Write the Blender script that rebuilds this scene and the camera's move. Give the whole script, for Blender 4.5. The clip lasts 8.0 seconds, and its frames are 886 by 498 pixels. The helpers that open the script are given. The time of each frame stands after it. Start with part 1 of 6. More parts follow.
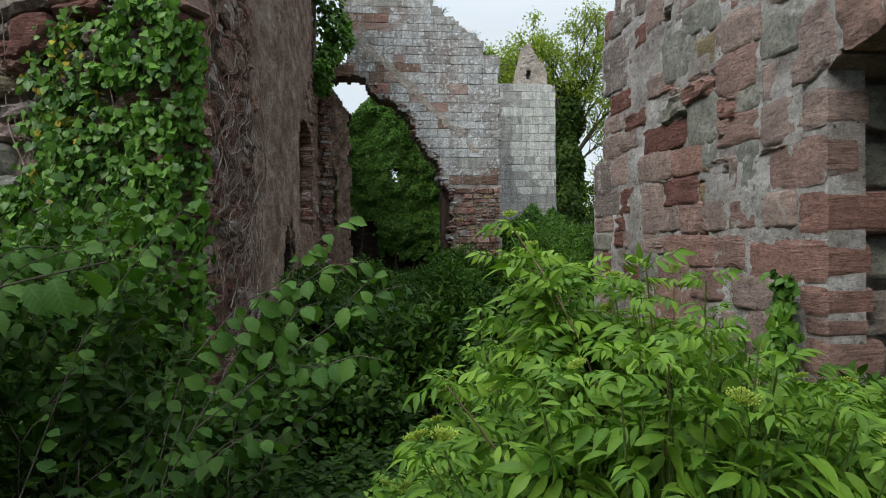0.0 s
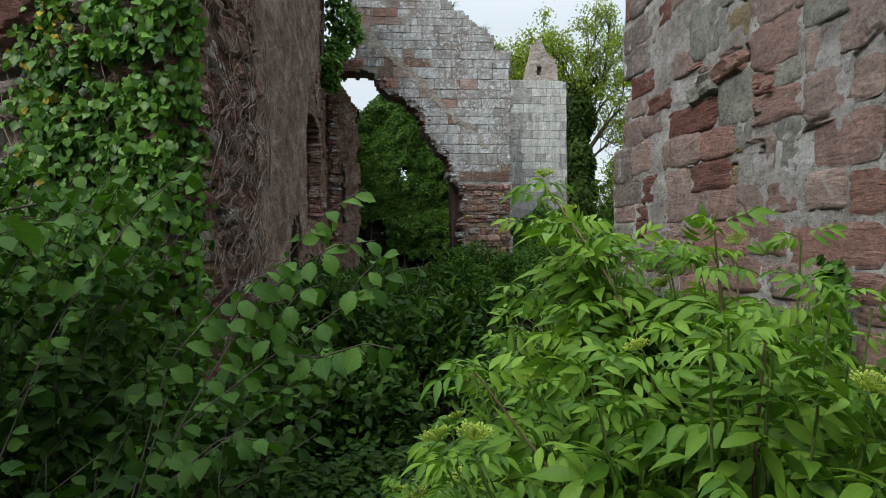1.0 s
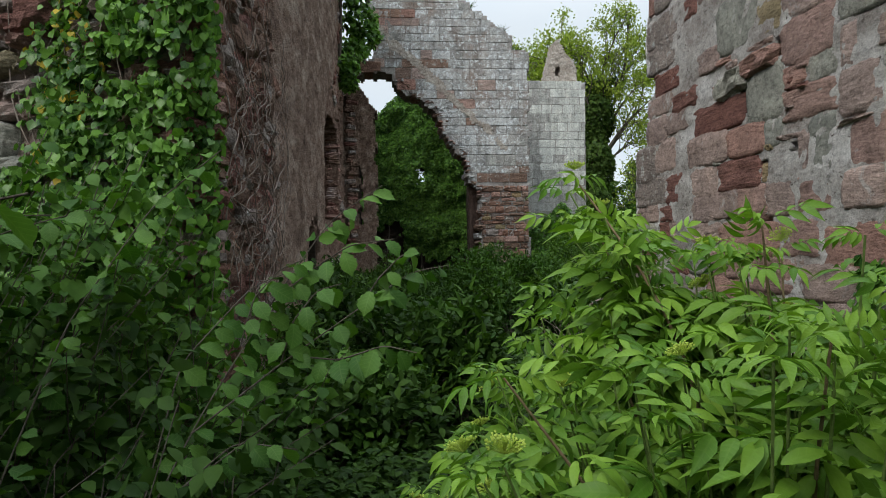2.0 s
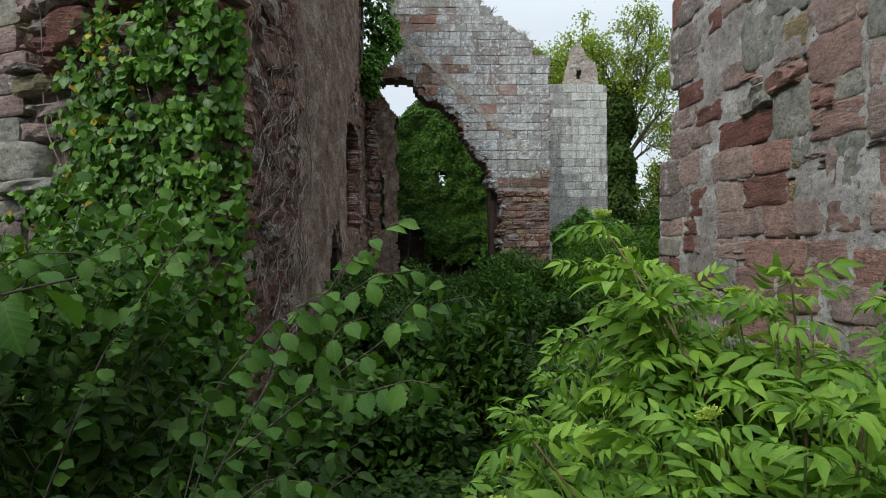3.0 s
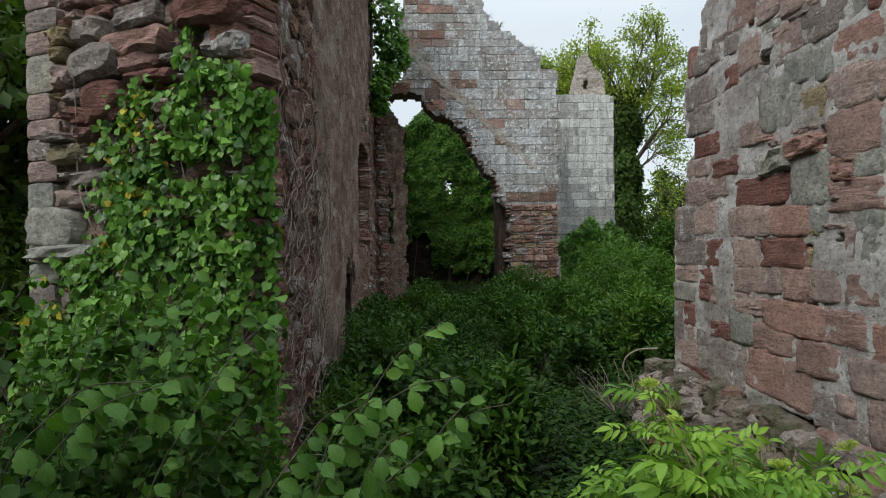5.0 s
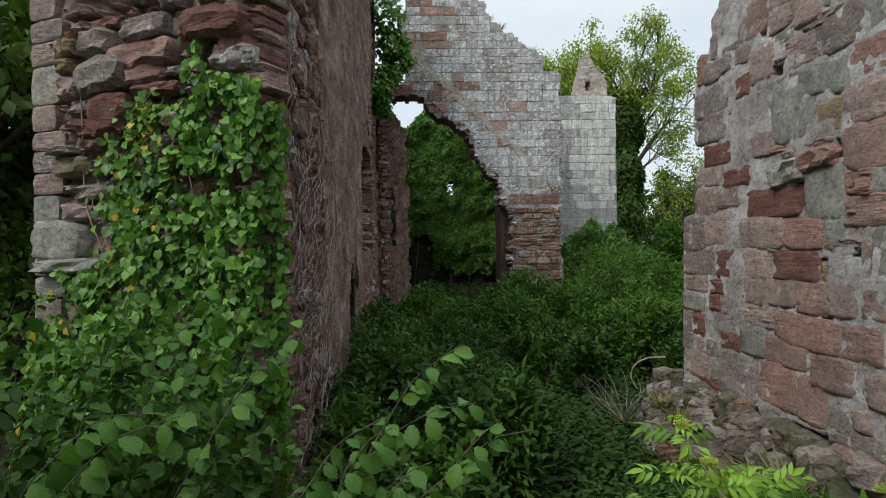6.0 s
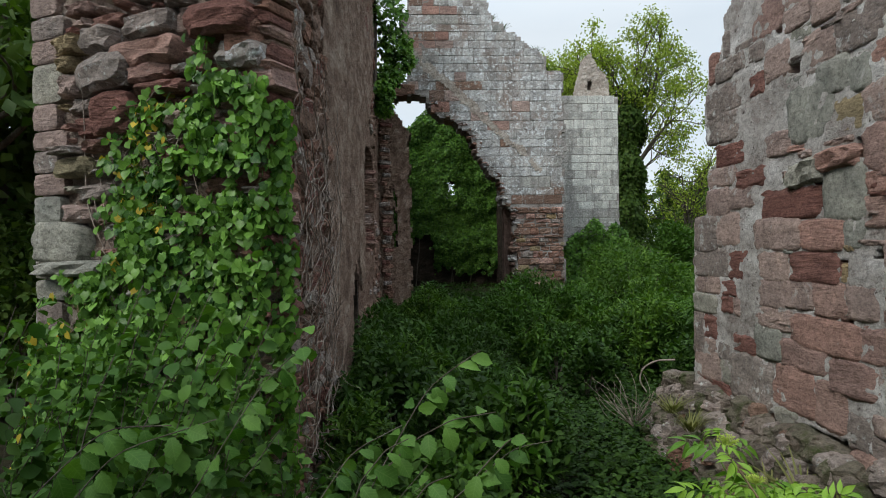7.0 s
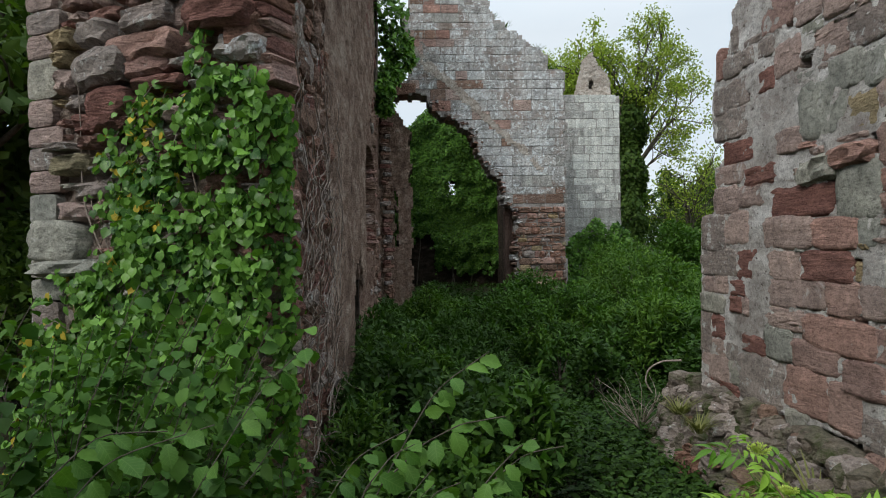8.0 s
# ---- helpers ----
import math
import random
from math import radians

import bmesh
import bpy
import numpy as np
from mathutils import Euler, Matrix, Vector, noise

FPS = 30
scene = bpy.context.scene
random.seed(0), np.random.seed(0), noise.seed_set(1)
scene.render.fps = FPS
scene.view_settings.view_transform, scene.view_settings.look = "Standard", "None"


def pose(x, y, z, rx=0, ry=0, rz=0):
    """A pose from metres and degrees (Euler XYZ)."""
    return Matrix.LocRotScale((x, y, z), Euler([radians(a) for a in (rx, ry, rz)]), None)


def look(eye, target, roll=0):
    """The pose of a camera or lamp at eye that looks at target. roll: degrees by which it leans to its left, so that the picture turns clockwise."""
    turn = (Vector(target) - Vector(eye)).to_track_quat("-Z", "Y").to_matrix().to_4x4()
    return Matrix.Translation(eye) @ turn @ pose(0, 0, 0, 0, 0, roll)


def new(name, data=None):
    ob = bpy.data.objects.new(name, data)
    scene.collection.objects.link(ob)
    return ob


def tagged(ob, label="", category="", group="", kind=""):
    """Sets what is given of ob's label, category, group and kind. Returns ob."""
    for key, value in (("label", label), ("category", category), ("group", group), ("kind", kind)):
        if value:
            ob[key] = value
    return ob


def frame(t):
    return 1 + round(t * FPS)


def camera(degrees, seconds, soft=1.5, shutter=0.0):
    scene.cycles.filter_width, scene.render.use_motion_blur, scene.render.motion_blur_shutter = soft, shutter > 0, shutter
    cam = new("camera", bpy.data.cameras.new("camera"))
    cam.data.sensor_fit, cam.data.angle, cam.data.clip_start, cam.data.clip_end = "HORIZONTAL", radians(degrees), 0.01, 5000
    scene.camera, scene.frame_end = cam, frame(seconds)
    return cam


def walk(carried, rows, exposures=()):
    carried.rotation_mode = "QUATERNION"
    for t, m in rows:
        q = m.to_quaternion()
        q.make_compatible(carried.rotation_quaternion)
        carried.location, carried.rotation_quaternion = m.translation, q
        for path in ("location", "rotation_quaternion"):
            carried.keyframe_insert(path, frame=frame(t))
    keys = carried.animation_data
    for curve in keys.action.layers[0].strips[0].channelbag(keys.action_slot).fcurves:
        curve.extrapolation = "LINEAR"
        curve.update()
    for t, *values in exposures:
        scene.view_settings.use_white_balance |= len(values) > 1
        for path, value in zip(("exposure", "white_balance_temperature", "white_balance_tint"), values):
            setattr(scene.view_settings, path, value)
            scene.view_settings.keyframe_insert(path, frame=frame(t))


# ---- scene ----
cam = camera(67.5, 8.0, soft=1.0)
METRES, EYE, TILT, LEAN, TURN = 1.35, 1.2, 0.0, 0.0, -7.4
ROWS = [
    (0.0, 0.0, 0.0, 0.0, -0.01, -0.64, 0.72),
    (0.5, -0.0106, 0.1129, -0.0372, 0.0, -0.62, 0.72),
    (1.0, -0.0258, 0.2188, -0.0677, 0.73, -0.56, 0.71),
    (1.5, -0.0354, 0.2882, -0.0836, 1.36, -0.47, 0.69),
    (3.0, -0.0497, 0.273, 0.005, 3.96, -0.25, 0.68),
    (3.5, -0.0596, 0.252, 0.0882, 4.23, -0.24, 0.71),
    (4.0, -0.0847, 0.2329, 0.1757, 4.3, -0.24, 0.75),
    (4.5, -0.108, 0.2083, 0.2419, 4.32, -0.24, 0.77),
    (5.0, -0.1386, 0.1991, 0.32, 4.31, -0.31, 0.81),
    (6.5, -0.2163, 0.2626, 0.3958, 4.32, -0.38, 0.87),
    (7.0, -0.2438, 0.2977, 0.3986, 4.31, -0.37, 0.89),
    (7.5, -0.2575, 0.3323, 0.3933, 4.3, -0.38, 0.9),
    (8.0, -0.2683, 0.3657, 0.3922, 4.33, -0.37, 0.92),
]
walk(cam, [(t, pose(0, 0, EYE, TILT, LEAN, TURN) @ pose(METRES * x, METRES * y, METRES * z, 90 + pitch, roll, yaw)) for t, x, y, z, yaw, pitch, roll in ROWS])
# The drone-like eye drifts forward, then rises and slides to its left.

# ---- light ----
world = bpy.data.worlds.new("overcast_sky")
scene.world = world
world.use_nodes = True
wn, wl = world.node_tree.nodes, world.node_tree.links
wn.clear()
SUN_UP, SUN_TURN = 46.0, 225.0
sky = wn.new("ShaderNodeTexSky")
sky.sky_type, sky.sun_disc = "NISHITA", False
sky.sun_elevation, sky.sun_rotation = radians(SUN_UP), radians(SUN_TURN)
sky_dim = wn.new("ShaderNodeMixRGB")
sky_dim.blend_type, sky_dim.inputs["Fac"].default_value = "MULTIPLY", 1.0
sky_dim.inputs["Color2"].default_value = (0.1, 0.1, 0.1, 1)
wl.new(sky.outputs[0], sky_dim.inputs["Color1"])
way = wn.new("ShaderNodeTexCoord")
split = wn.new("ShaderNodeSeparateXYZ")
wl.new(way.outputs["Generated"], split.inputs[0])
rise = wn.new("ShaderNodeMapRange")
rise.inputs["From Min"].default_value, rise.inputs["From Max"].default_value = 0.3, 1.0
rise.inputs["To Min"].default_value, rise.inputs["To Max"].default_value = 0.98, 2.6
wl.new(split.outputs["Z"], rise.inputs["Value"])
puff = wn.new("ShaderNodeTexNoise")
puff.inputs["Scale"].default_value, puff.inputs["Detail"].default_value = 2.4, 5.0
stretch = wn.new("ShaderNodeMapping")
stretch.inputs["Scale"].default_value = (1, 1, 2.6)
wl.new(way.outputs["Generated"], stretch.inputs["Vector"])
wl.new(stretch.outputs[0], puff.inputs["Vector"])
tone = wn.new("ShaderNodeValToRGB")
tone.color_ramp.elements[0].position, tone.color_ramp.elements[0].color = 0.3, (0.72, 0.83, 0.93, 1)
tone.color_ramp.elements[1].position, tone.color_ramp.elements[1].color = 0.72, (0.88, 0.95, 1.0, 1)
wl.new(puff.outputs["Fac"], tone.inputs[0])
cloud = wn.new("ShaderNodeVectorMath")
cloud.operation = "SCALE"
wl.new(tone.outputs[0], cloud.inputs[0])
wl.new(rise.outputs[0], cloud.inputs["Scale"])
veil = wn.new("ShaderNodeMixRGB")
veil.inputs["Fac"].default_value = 0.9
wl.new(sky_dim.outputs[0], veil.inputs["Color1"])
wl.new(cloud.outputs[0], veil.inputs["Color2"])
back = wn.new("ShaderNodeBackground")
back.inputs["Strength"].default_value = 1.0
wl.new(veil.outputs[0], back.inputs["Color"])
wl.new(back.outputs[0], wn.new("ShaderNodeOutputWorld").inputs["Surface"])

sun_data = bpy.data.lights.new("sun", "SUN")
sun_data.energy, sun_data.angle, sun_data.color = 2.0, radians(24), (1.0, 0.97, 0.92)
sun = new("sun", sun_data)
sun.matrix_world = look((-11.5, -11.5, 17), (0, 0, 0))
scene.view_settings.exposure = 0.0


# ---- materials ----
def nodes_of(name):
    m = bpy.data.materials.new(name)
    m.use_nodes = True
    n, l = m.node_tree.nodes, m.node_tree.links
    return m, n, l, n["Principled BSDF"]


def noise_at(n, l, scale, detail=6.0, rough=0.6, squash=(1, 1, 1), warp=0.0):
    """A noise over world places, in features per metre."""
    geo = n.new("ShaderNodeNewGeometry")
    stretch = n.new("ShaderNodeMapping")
    stretch.inputs["Scale"].default_value = squash
    l.new(geo.outputs["Position"], stretch.inputs["Vector"])
    tex = n.new("ShaderNodeTexNoise")
    tex.inputs["Scale"].default_value, tex.inputs["Detail"].default_value = scale, detail
    tex.inputs["Roughness"].default_value, tex.inputs["Distortion"].default_value = rough, warp
    l.new(stretch.outputs[0], tex.inputs["Vector"])
    return tex.outputs["Fac"]


def ramp(n, l, fac, stops):
    r = n.new("ShaderNodeValToRGB")
    e = r.color_ramp.elements
    while len(e) < len(stops):
        e.new(0.5)
    for s, (p, c) in zip(e, stops):
        s.position, s.color = p, (*c, 1)
    l.new(fac, r.inputs[0])
    return r.outputs[0]


def blend(n, l, fac, a, b, how="MIX"):
    mx = n.new("ShaderNodeMixRGB")
    mx.blend_type = how
    for socket, v in (("Fac", fac), ("Color1", a), ("Color2", b)):
        if isinstance(v, (int, float)):
            mx.inputs[socket].default_value = v
        elif isinstance(v, tuple):
            mx.inputs[socket].default_value = (*v, 1)
        else:
            l.new(v, mx.inputs[socket])
    return mx.outputs[0]


def bumped(n, l, bsdf, height, strength, distance):
    b = n.new("ShaderNodeBump")
    b.inputs["Strength"].default_value, b.inputs["Distance"].default_value = strength, distance
    l.new(height, b.inputs["Height"])
    l.new(b.outputs[0], bsdf.inputs["Normal"])


def stone_material(name, tones, lichen=0.0, lichen_tone=(0.55, 0.56, 0.53), strata=2.6, bump=0.022, size=1.0, patch=None, streak=0.0):
    """Sandstone: a tone for each stone, bedding lines, pitted relief, pale lichen spots."""
    m, n, l, b = nodes_of(name)
    each = n.new("ShaderNodeObjectInfo").outputs["Random"]
    base = ramp(n, l, each, [(i / max(1, len(tones) - 1), t) for i, t in enumerate(tones)])
    bed = noise_at(n, l, 5.0, 10, 0.72, (1.0, 1.0, strata), 1.2)
    grain = noise_at(n, l, 90.0 * size, 5, 0.75)
    line = noise_at(n, l, 3.2, 9, 0.74, (1.0, 1.0, 2.2 * strata), 1.6)
    pits = noise_at(n, l, 26.0 * size, 8, 0.75, (1.0, 1.0, 1.0 + 0.25 * strata))
    blotch = noise_at(n, l, 4.5, 8, 0.7)
    col = blend(n, l, 0.8, base, ramp(n, l, bed, [(0.3, (0.62, 0.6, 0.6)), (0.7, (1.26, 1.22, 1.18))]), "MULTIPLY")
    col = blend(n, l, 0.7, col, ramp(n, l, blotch, [(0.32, (0.58, 0.6, 0.61)), (0.66, (1.3, 1.27, 1.25))]), "MULTIPLY")
    col = blend(n, l, 0.75, col, ramp(n, l, pits, [(0.36, (0.42, 0.41, 0.41)), (0.5, (1.02, 1.02, 1.02)), (0.7, (1.3, 1.3, 1.3))]), "MULTIPLY")
    col = blend(n, l, 0.6, col, ramp(n, l, grain, [(0.3, (0.55, 0.55, 0.55)), (0.7, (1.4, 1.4, 1.4))]), "MULTIPLY")
    col = blend(n, l, min(0.5, 0.075 * strata), col, ramp(n, l, line, [(0.36, (0.4, 0.38, 0.38)), (0.5, (1.0, 1.0, 1.0)), (0.68, (1.25, 1.23, 1.22))]), "MULTIPLY")
    if patch:
        tone2, scale, lo, hi = patch
        col = blend(n, l, ramp(n, l, noise_at(n, l, scale, 7, 0.7, (1, 1, 1), 0.5), [(lo, (0, 0, 0)), (hi, (1, 1, 1))]), col, tone2)
    if streak:
        col = blend(n, l, streak, col, ramp(n, l, noise_at(n, l, 1.6, 7, 0.7, (3, 3, 0.3)), [(0.35, (0.3, 0.29, 0.27)), (0.6, (1.1, 1.1, 1.1))]), "MULTIPLY")
    if lichen:
        spots = ramp(n, l, noise_at(n, l, 11.0, 10, 0.75), [(0.62 - 0.28 * lichen, (0, 0, 0)), (0.68 - 0.2 * lichen, (1, 1, 1))])
        col = blend(n, l, spots, col, lichen_tone)
    l.new(col, b.inputs["Base Color"])
    b.inputs["Roughness"].default_value = 0.96
    b.inputs["Specular IOR Level"].default_value = 0.12
    rel = n.new("ShaderNodeMath")
    rel.operation = "ADD"
    l.new(bed, rel.inputs[0])
    half = n.new("ShaderNodeMath")
    half.operation, half.inputs[1].default_value = "MULTIPLY", 0.7
    l.new(pits, half.inputs[0])
    l.new(half.outputs[0], rel.inputs[1])
    beds = n.new("ShaderNodeMath")
    beds.operation, beds.inputs[1].default_value = "MULTIPLY_ADD", 0.25 * strata
    l.new(line, beds.inputs[0])
    l.new(rel.outputs[0], beds.inputs[2])
    bumped(n, l, b, beds.outputs[0], 1.0, bump * 1.7)
    return m


def render_material(name, a, b_tone, c, scale=3.0, bump=0.02, squash=(1, 1, 1), fine=70.0, worn_tone=None):
    """Lime mortar, plaster or earth: three tones in patches, with grit."""
    m, n, l, b = nodes_of(name)
    big = noise_at(n, l, scale, 8, 0.65, squash, 0.4)
    small = noise_at(n, l, fine, 5, 0.75)
    col = ramp(n, l, big, [(0.3, a), (0.5, b_tone), (0.72, c)])
    col = blend(n, l, 0.5, col, ramp(n, l, small, [(0.3, (0.45, 0.45, 0.45)), (0.7, (1.5, 1.5, 1.5))]), "MULTIPLY")
    col = blend(n, l, 0.7, col, ramp(n, l, noise_at(n, l, 24.0, 8, 0.78, squash), [(0.36, (0.36, 0.34, 0.33)), (0.5, (1.02, 1.02, 1.02)), (0.7, (1.25, 1.25, 1.25))]), "MULTIPLY")
    if worn_tone:
        lost = noise_at(n, l, 3.1, 9, 0.72, (1, 1, 1.3), 0.8)
        col = blend(n, l, ramp(n, l, lost, [(0.54, (0, 0, 0)), (0.64, (0.85, 0.85, 0.85))]), col, blend(n, l, 0.75, worn_tone, ramp(n, l, small, [(0.3, (0.5, 0.5, 0.5)), (0.7, (1.5, 1.5, 1.5))]), "MULTIPLY"))
        col = blend(n, l, ramp(n, l, noise_at(n, l, 17.0, 5, 0.6, (1, 1, 1.5)), [(0.3, (1, 1, 1)), (0.37, (0, 0, 0))]), col, (0.1, 0.078, 0.066))
    l.new(col, b.inputs["Base Color"])
    b.inputs["Roughness"].default_value = 0.97
    b.inputs["Specular IOR Level"].default_value = 0.1
    mid = noise_at(n, l, scale * 8, 9, 0.78, squash)
    bumped(n, l, b, blend(n, l, 0.5, mid, small), 1.0, bump)
    return m


def leaf_material(name, dark, light, gloss=0.45, through_tone=None, veins=0.0, single=False, rows=7.0):
    """A leaf: its own green, duller below, light coming through it."""
    m, n, l, b = nodes_of(name)
    if single:
        each = n.new("ShaderNodeObjectInfo").outputs["Random"]
    else:
        each = n.new("ShaderNodeNewGeometry").outputs["Random Per Island"]
    mix = blend(n, l, 0.35, each, noise_at(n, l, 2.2, 3))
    mid = tuple((x + y) / 2 for x, y in zip(dark, light))
    col = ramp(n, l, mix, [(0.12, dark), (0.5, mid), (0.9, light)])
    col = blend(n, l, 0.3, col, ramp(n, l, noise_at(n, l, 45.0, 4), [(0.3, (0.6, 0.65, 0.5)), (0.7, (1.35, 1.3, 1.2))]), "MULTIPLY")
    if veins:
        place = n.new("ShaderNodeSeparateXYZ")
        l.new(n.new("ShaderNodeTexCoord").outputs["UV"], place.inputs[0])

        def calc(how, a, v):
            m2 = n.new("ShaderNodeMath")
            m2.operation = how
            for k, s in enumerate((a, v)):
                if isinstance(s, (int, float)):
                    m2.inputs[k].default_value = s
                elif s is not None:
                    l.new(s, m2.inputs[k])
            return m2.outputs[0]

        aside = calc("ABSOLUTE", place.outputs["X"], None)
        comb = calc("SINE", calc("MULTIPLY", calc("SUBTRACT", place.outputs["Y"], calc("MULTIPLY", aside, 0.8)), rows * 6.283), None)
        lines = calc("MAXIMUM", calc("GREATER_THAN", comb, 0.9), calc("LESS_THAN", aside, 0.018))
        col = blend(n, l, calc("MULTIPLY", lines, veins), col, blend(n, l, 0.5, col, (0.3, 0.42, 0.14)))
        bumped(n, l, b, comb, 0.2, 0.0006)
    l.new(col, b.inputs["Base Color"])
    b.inputs["Roughness"].default_value = gloss
    b.inputs["Specular IOR Level"].default_value = 0.16
    lit = n.new("ShaderNodeBsdfTranslucent")
    l.new(blend(n, l, 1.0, col, through_tone or (1.3, 1.5, 0.5), "MULTIPLY"), lit.inputs["Color"])
    mx = n.new("ShaderNodeMixShader")
    mx.inputs["Fac"].default_value = 0.24
    l.new(b.outputs[0], mx.inputs[1])
    l.new(lit.outputs[0], mx.inputs[2])
    l.new(mx.outputs[0], n["Material Output"].inputs["Surface"])
    return m


LIME = (0.56, 0.53, 0.5)
RED = stone_material("red_sandstone", [(0.42, 0.245, 0.2), (0.47, 0.32, 0.27), (0.4, 0.275, 0.24), (0.34, 0.2, 0.165)], strata=4.0, patch=(LIME, 5.0, 0.63, 0.72))
DEEP = stone_material("deep_red_sandstone", [(0.3, 0.15, 0.125), (0.34, 0.185, 0.155)], strata=6.0, bump=0.03)
BROWN = stone_material("brown_sandstone", [(0.45, 0.35, 0.31), (0.39, 0.3, 0.268), (0.5, 0.385, 0.335)], strata=3.2, patch=(LIME, 4.0, 0.59, 0.69))
GREY = stone_material("grey_sandstone", [(0.35, 0.35, 0.295), (0.29, 0.3, 0.27), (0.38, 0.37, 0.31)], strata=1.3, patch=(LIME, 4.0, 0.62, 0.72))
DUSK = stone_material("weathered_dark_sandstone", [(0.29, 0.245, 0.22), (0.33, 0.29, 0.262)], lichen=0.2)
BUFF = stone_material("buff_sandstone", [(0.42, 0.32, 0.185), (0.34, 0.305, 0.2)], strata=4.0)
PALE = stone_material("lichened_pale_ashlar", [(0.5, 0.515, 0.515), (0.4, 0.395, 0.38), (0.62, 0.645, 0.65), (0.46, 0.45, 0.43)], lichen=0.38,
                      lichen_tone=(0.68, 0.71, 0.72), strata=1.3, patch=((0.29, 0.23, 0.195), 0.85, 0.49, 0.62), streak=0.5)
RUSTY = stone_material("rusty_ashlar", [(0.25, 0.14, 0.105), (0.3, 0.2, 0.155), (0.22, 0.155, 0.125)], lichen=0.2, strata=3.0)
TOWER = stone_material("tower_ashlar", [(0.68, 0.71, 0.67), (0.58, 0.6, 0.56), (0.74, 0.77, 0.73)], lichen=0.35, strata=1.5, streak=0.45)
TOWER_GREY = stone_material("stained_tower_ashlar", [(0.4, 0.4, 0.38), (0.48, 0.49, 0.465), (0.34, 0.335, 0.32)], lichen=0.25, strata=1.5, streak=0.5)
# Dull red-brown stone for wall cores, recesses and loose rubble.
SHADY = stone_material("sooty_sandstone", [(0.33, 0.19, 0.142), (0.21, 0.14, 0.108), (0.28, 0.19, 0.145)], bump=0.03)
MOSSY = stone_material("mossy_rubble", [(0.17, 0.145, 0.115), (0.22, 0.19, 0.16), (0.14, 0.135, 0.095)], bump=0.025, patch=((0.06, 0.078, 0.026), 3.5, 0.5, 0.62))
# Near-black stonework: the shade of enclosed places is put into its colour.
SHADE_STONE = render_material("damp_blackened_stonework", (0.016, 0.014, 0.01), (0.036, 0.028, 0.021), (0.075, 0.055, 0.042), 2.2, 0.08, (1, 1, 2.2))
MORTAR = render_material("lime_mortar", (0.31, 0.27, 0.24), (0.54, 0.51, 0.475), (0.82, 0.8, 0.77), 3.4, 0.06, (1, 0.7, 1.0), 75.0, (0.34, 0.285, 0.255))
EARTH = render_material("earthy_mortar", (0.07, 0.058, 0.044), (0.16, 0.135, 0.11), (0.34, 0.3, 0.26), 6.0, 0.06)
CORE = render_material("rubble_core", (0.22, 0.16, 0.13), (0.42, 0.335, 0.28), (0.62, 0.55, 0.48), 6.0, 0.08)
INNER = render_material("bare_inner_stonework", (0.1, 0.058, 0.042), (0.22, 0.14, 0.105), (0.36, 0.265, 0.21), 5.0, 0.1, (1, 0.5, 1.4))
PLASTER = render_material("stained_plaster", (0.13, 0.083, 0.06), (0.315, 0.215, 0.162), (0.55, 0.44, 0.35), 5.2, 0.16, (1, 0.3, 0.8), 60.0, (0.2, 0.135, 0.105))
GABLE_LIME = render_material("gable_joint_mortar", (0.16, 0.135, 0.115), (0.3, 0.275, 0.255), (0.46, 0.45, 0.43), 1.8, 0.03)
CREASE = render_material("crease_mortar", (0.28, 0.235, 0.195), (0.4, 0.35, 0.3), (0.54, 0.5, 0.45), 5.0, 0.03)
SOIL = render_material("leafy_soil", (0.022, 0.02, 0.012), (0.035, 0.032, 0.018), (0.05, 0.048, 0.025), 4.0, 0.04)
BARK = render_material("branch_bark", (0.06, 0.048, 0.038), (0.1, 0.085, 0.068), (0.15, 0.135, 0.11), 9.0, 0.006, (1, 1, 0.3), 160.0)
TWIG = render_material("pale_twig_bark", (0.17, 0.135, 0.11), (0.27, 0.22, 0.185), (0.36, 0.31, 0.265), 12.0, 0.003)
SHOOT = render_material("elder_shoot_bark", (0.12, 0.1, 0.05), (0.18, 0.13, 0.075), (0.24, 0.17, 0.11), 12.0, 0.003)
GREEN_SHOOT = render_material("green_shoot", (0.07, 0.115, 0.03), (0.11, 0.165, 0.042), (0.15, 0.2, 0.06), 12.0, 0.002)
OAK = render_material("weathered_oak", (0.06, 0.04, 0.033), (0.1, 0.068, 0.055), (0.14, 0.1, 0.085), 4.0, 0.02, (3, 3, 0.3))
IVY = leaf_material("ivy_leaf", (0.014, 0.055, 0.011), (0.165, 0.325, 0.056), 0.32, veins=0.22, rows=2.0)
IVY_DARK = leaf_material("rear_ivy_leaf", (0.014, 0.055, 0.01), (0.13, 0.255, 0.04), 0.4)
YELLOWED = leaf_material("yellowed_ivy_leaf", (0.25, 0.22, 0.03), (0.5, 0.36, 0.04), 0.5)
HAZEL = leaf_material("hazel_leaf", (0.026, 0.08, 0.012), (0.09, 0.185, 0.031), 0.55, veins=0.16, single=True)
HAZEL_MANY = leaf_material("hazel_leaf_mass", (0.024, 0.072, 0.011), (0.09, 0.185, 0.032), 0.6)
ELDER = leaf_material("elder_leaf", (0.058, 0.145, 0.013), (0.2, 0.335, 0.042), 0.42, veins=0.12, single=True)
ELDER_MANY = leaf_material("elder_leaf_mass", (0.035, 0.105, 0.01), (0.17, 0.3, 0.036), 0.42, veins=0.12)
BUD = leaf_material("elder_flower_bud", (0.36, 0.46, 0.08), (0.52, 0.6, 0.15), 0.6)
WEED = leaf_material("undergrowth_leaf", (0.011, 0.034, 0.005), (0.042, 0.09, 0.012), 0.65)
SHRUB = leaf_material("shrub_leaf", (0.016, 0.05, 0.006), (0.06, 0.13, 0.015), 0.6)
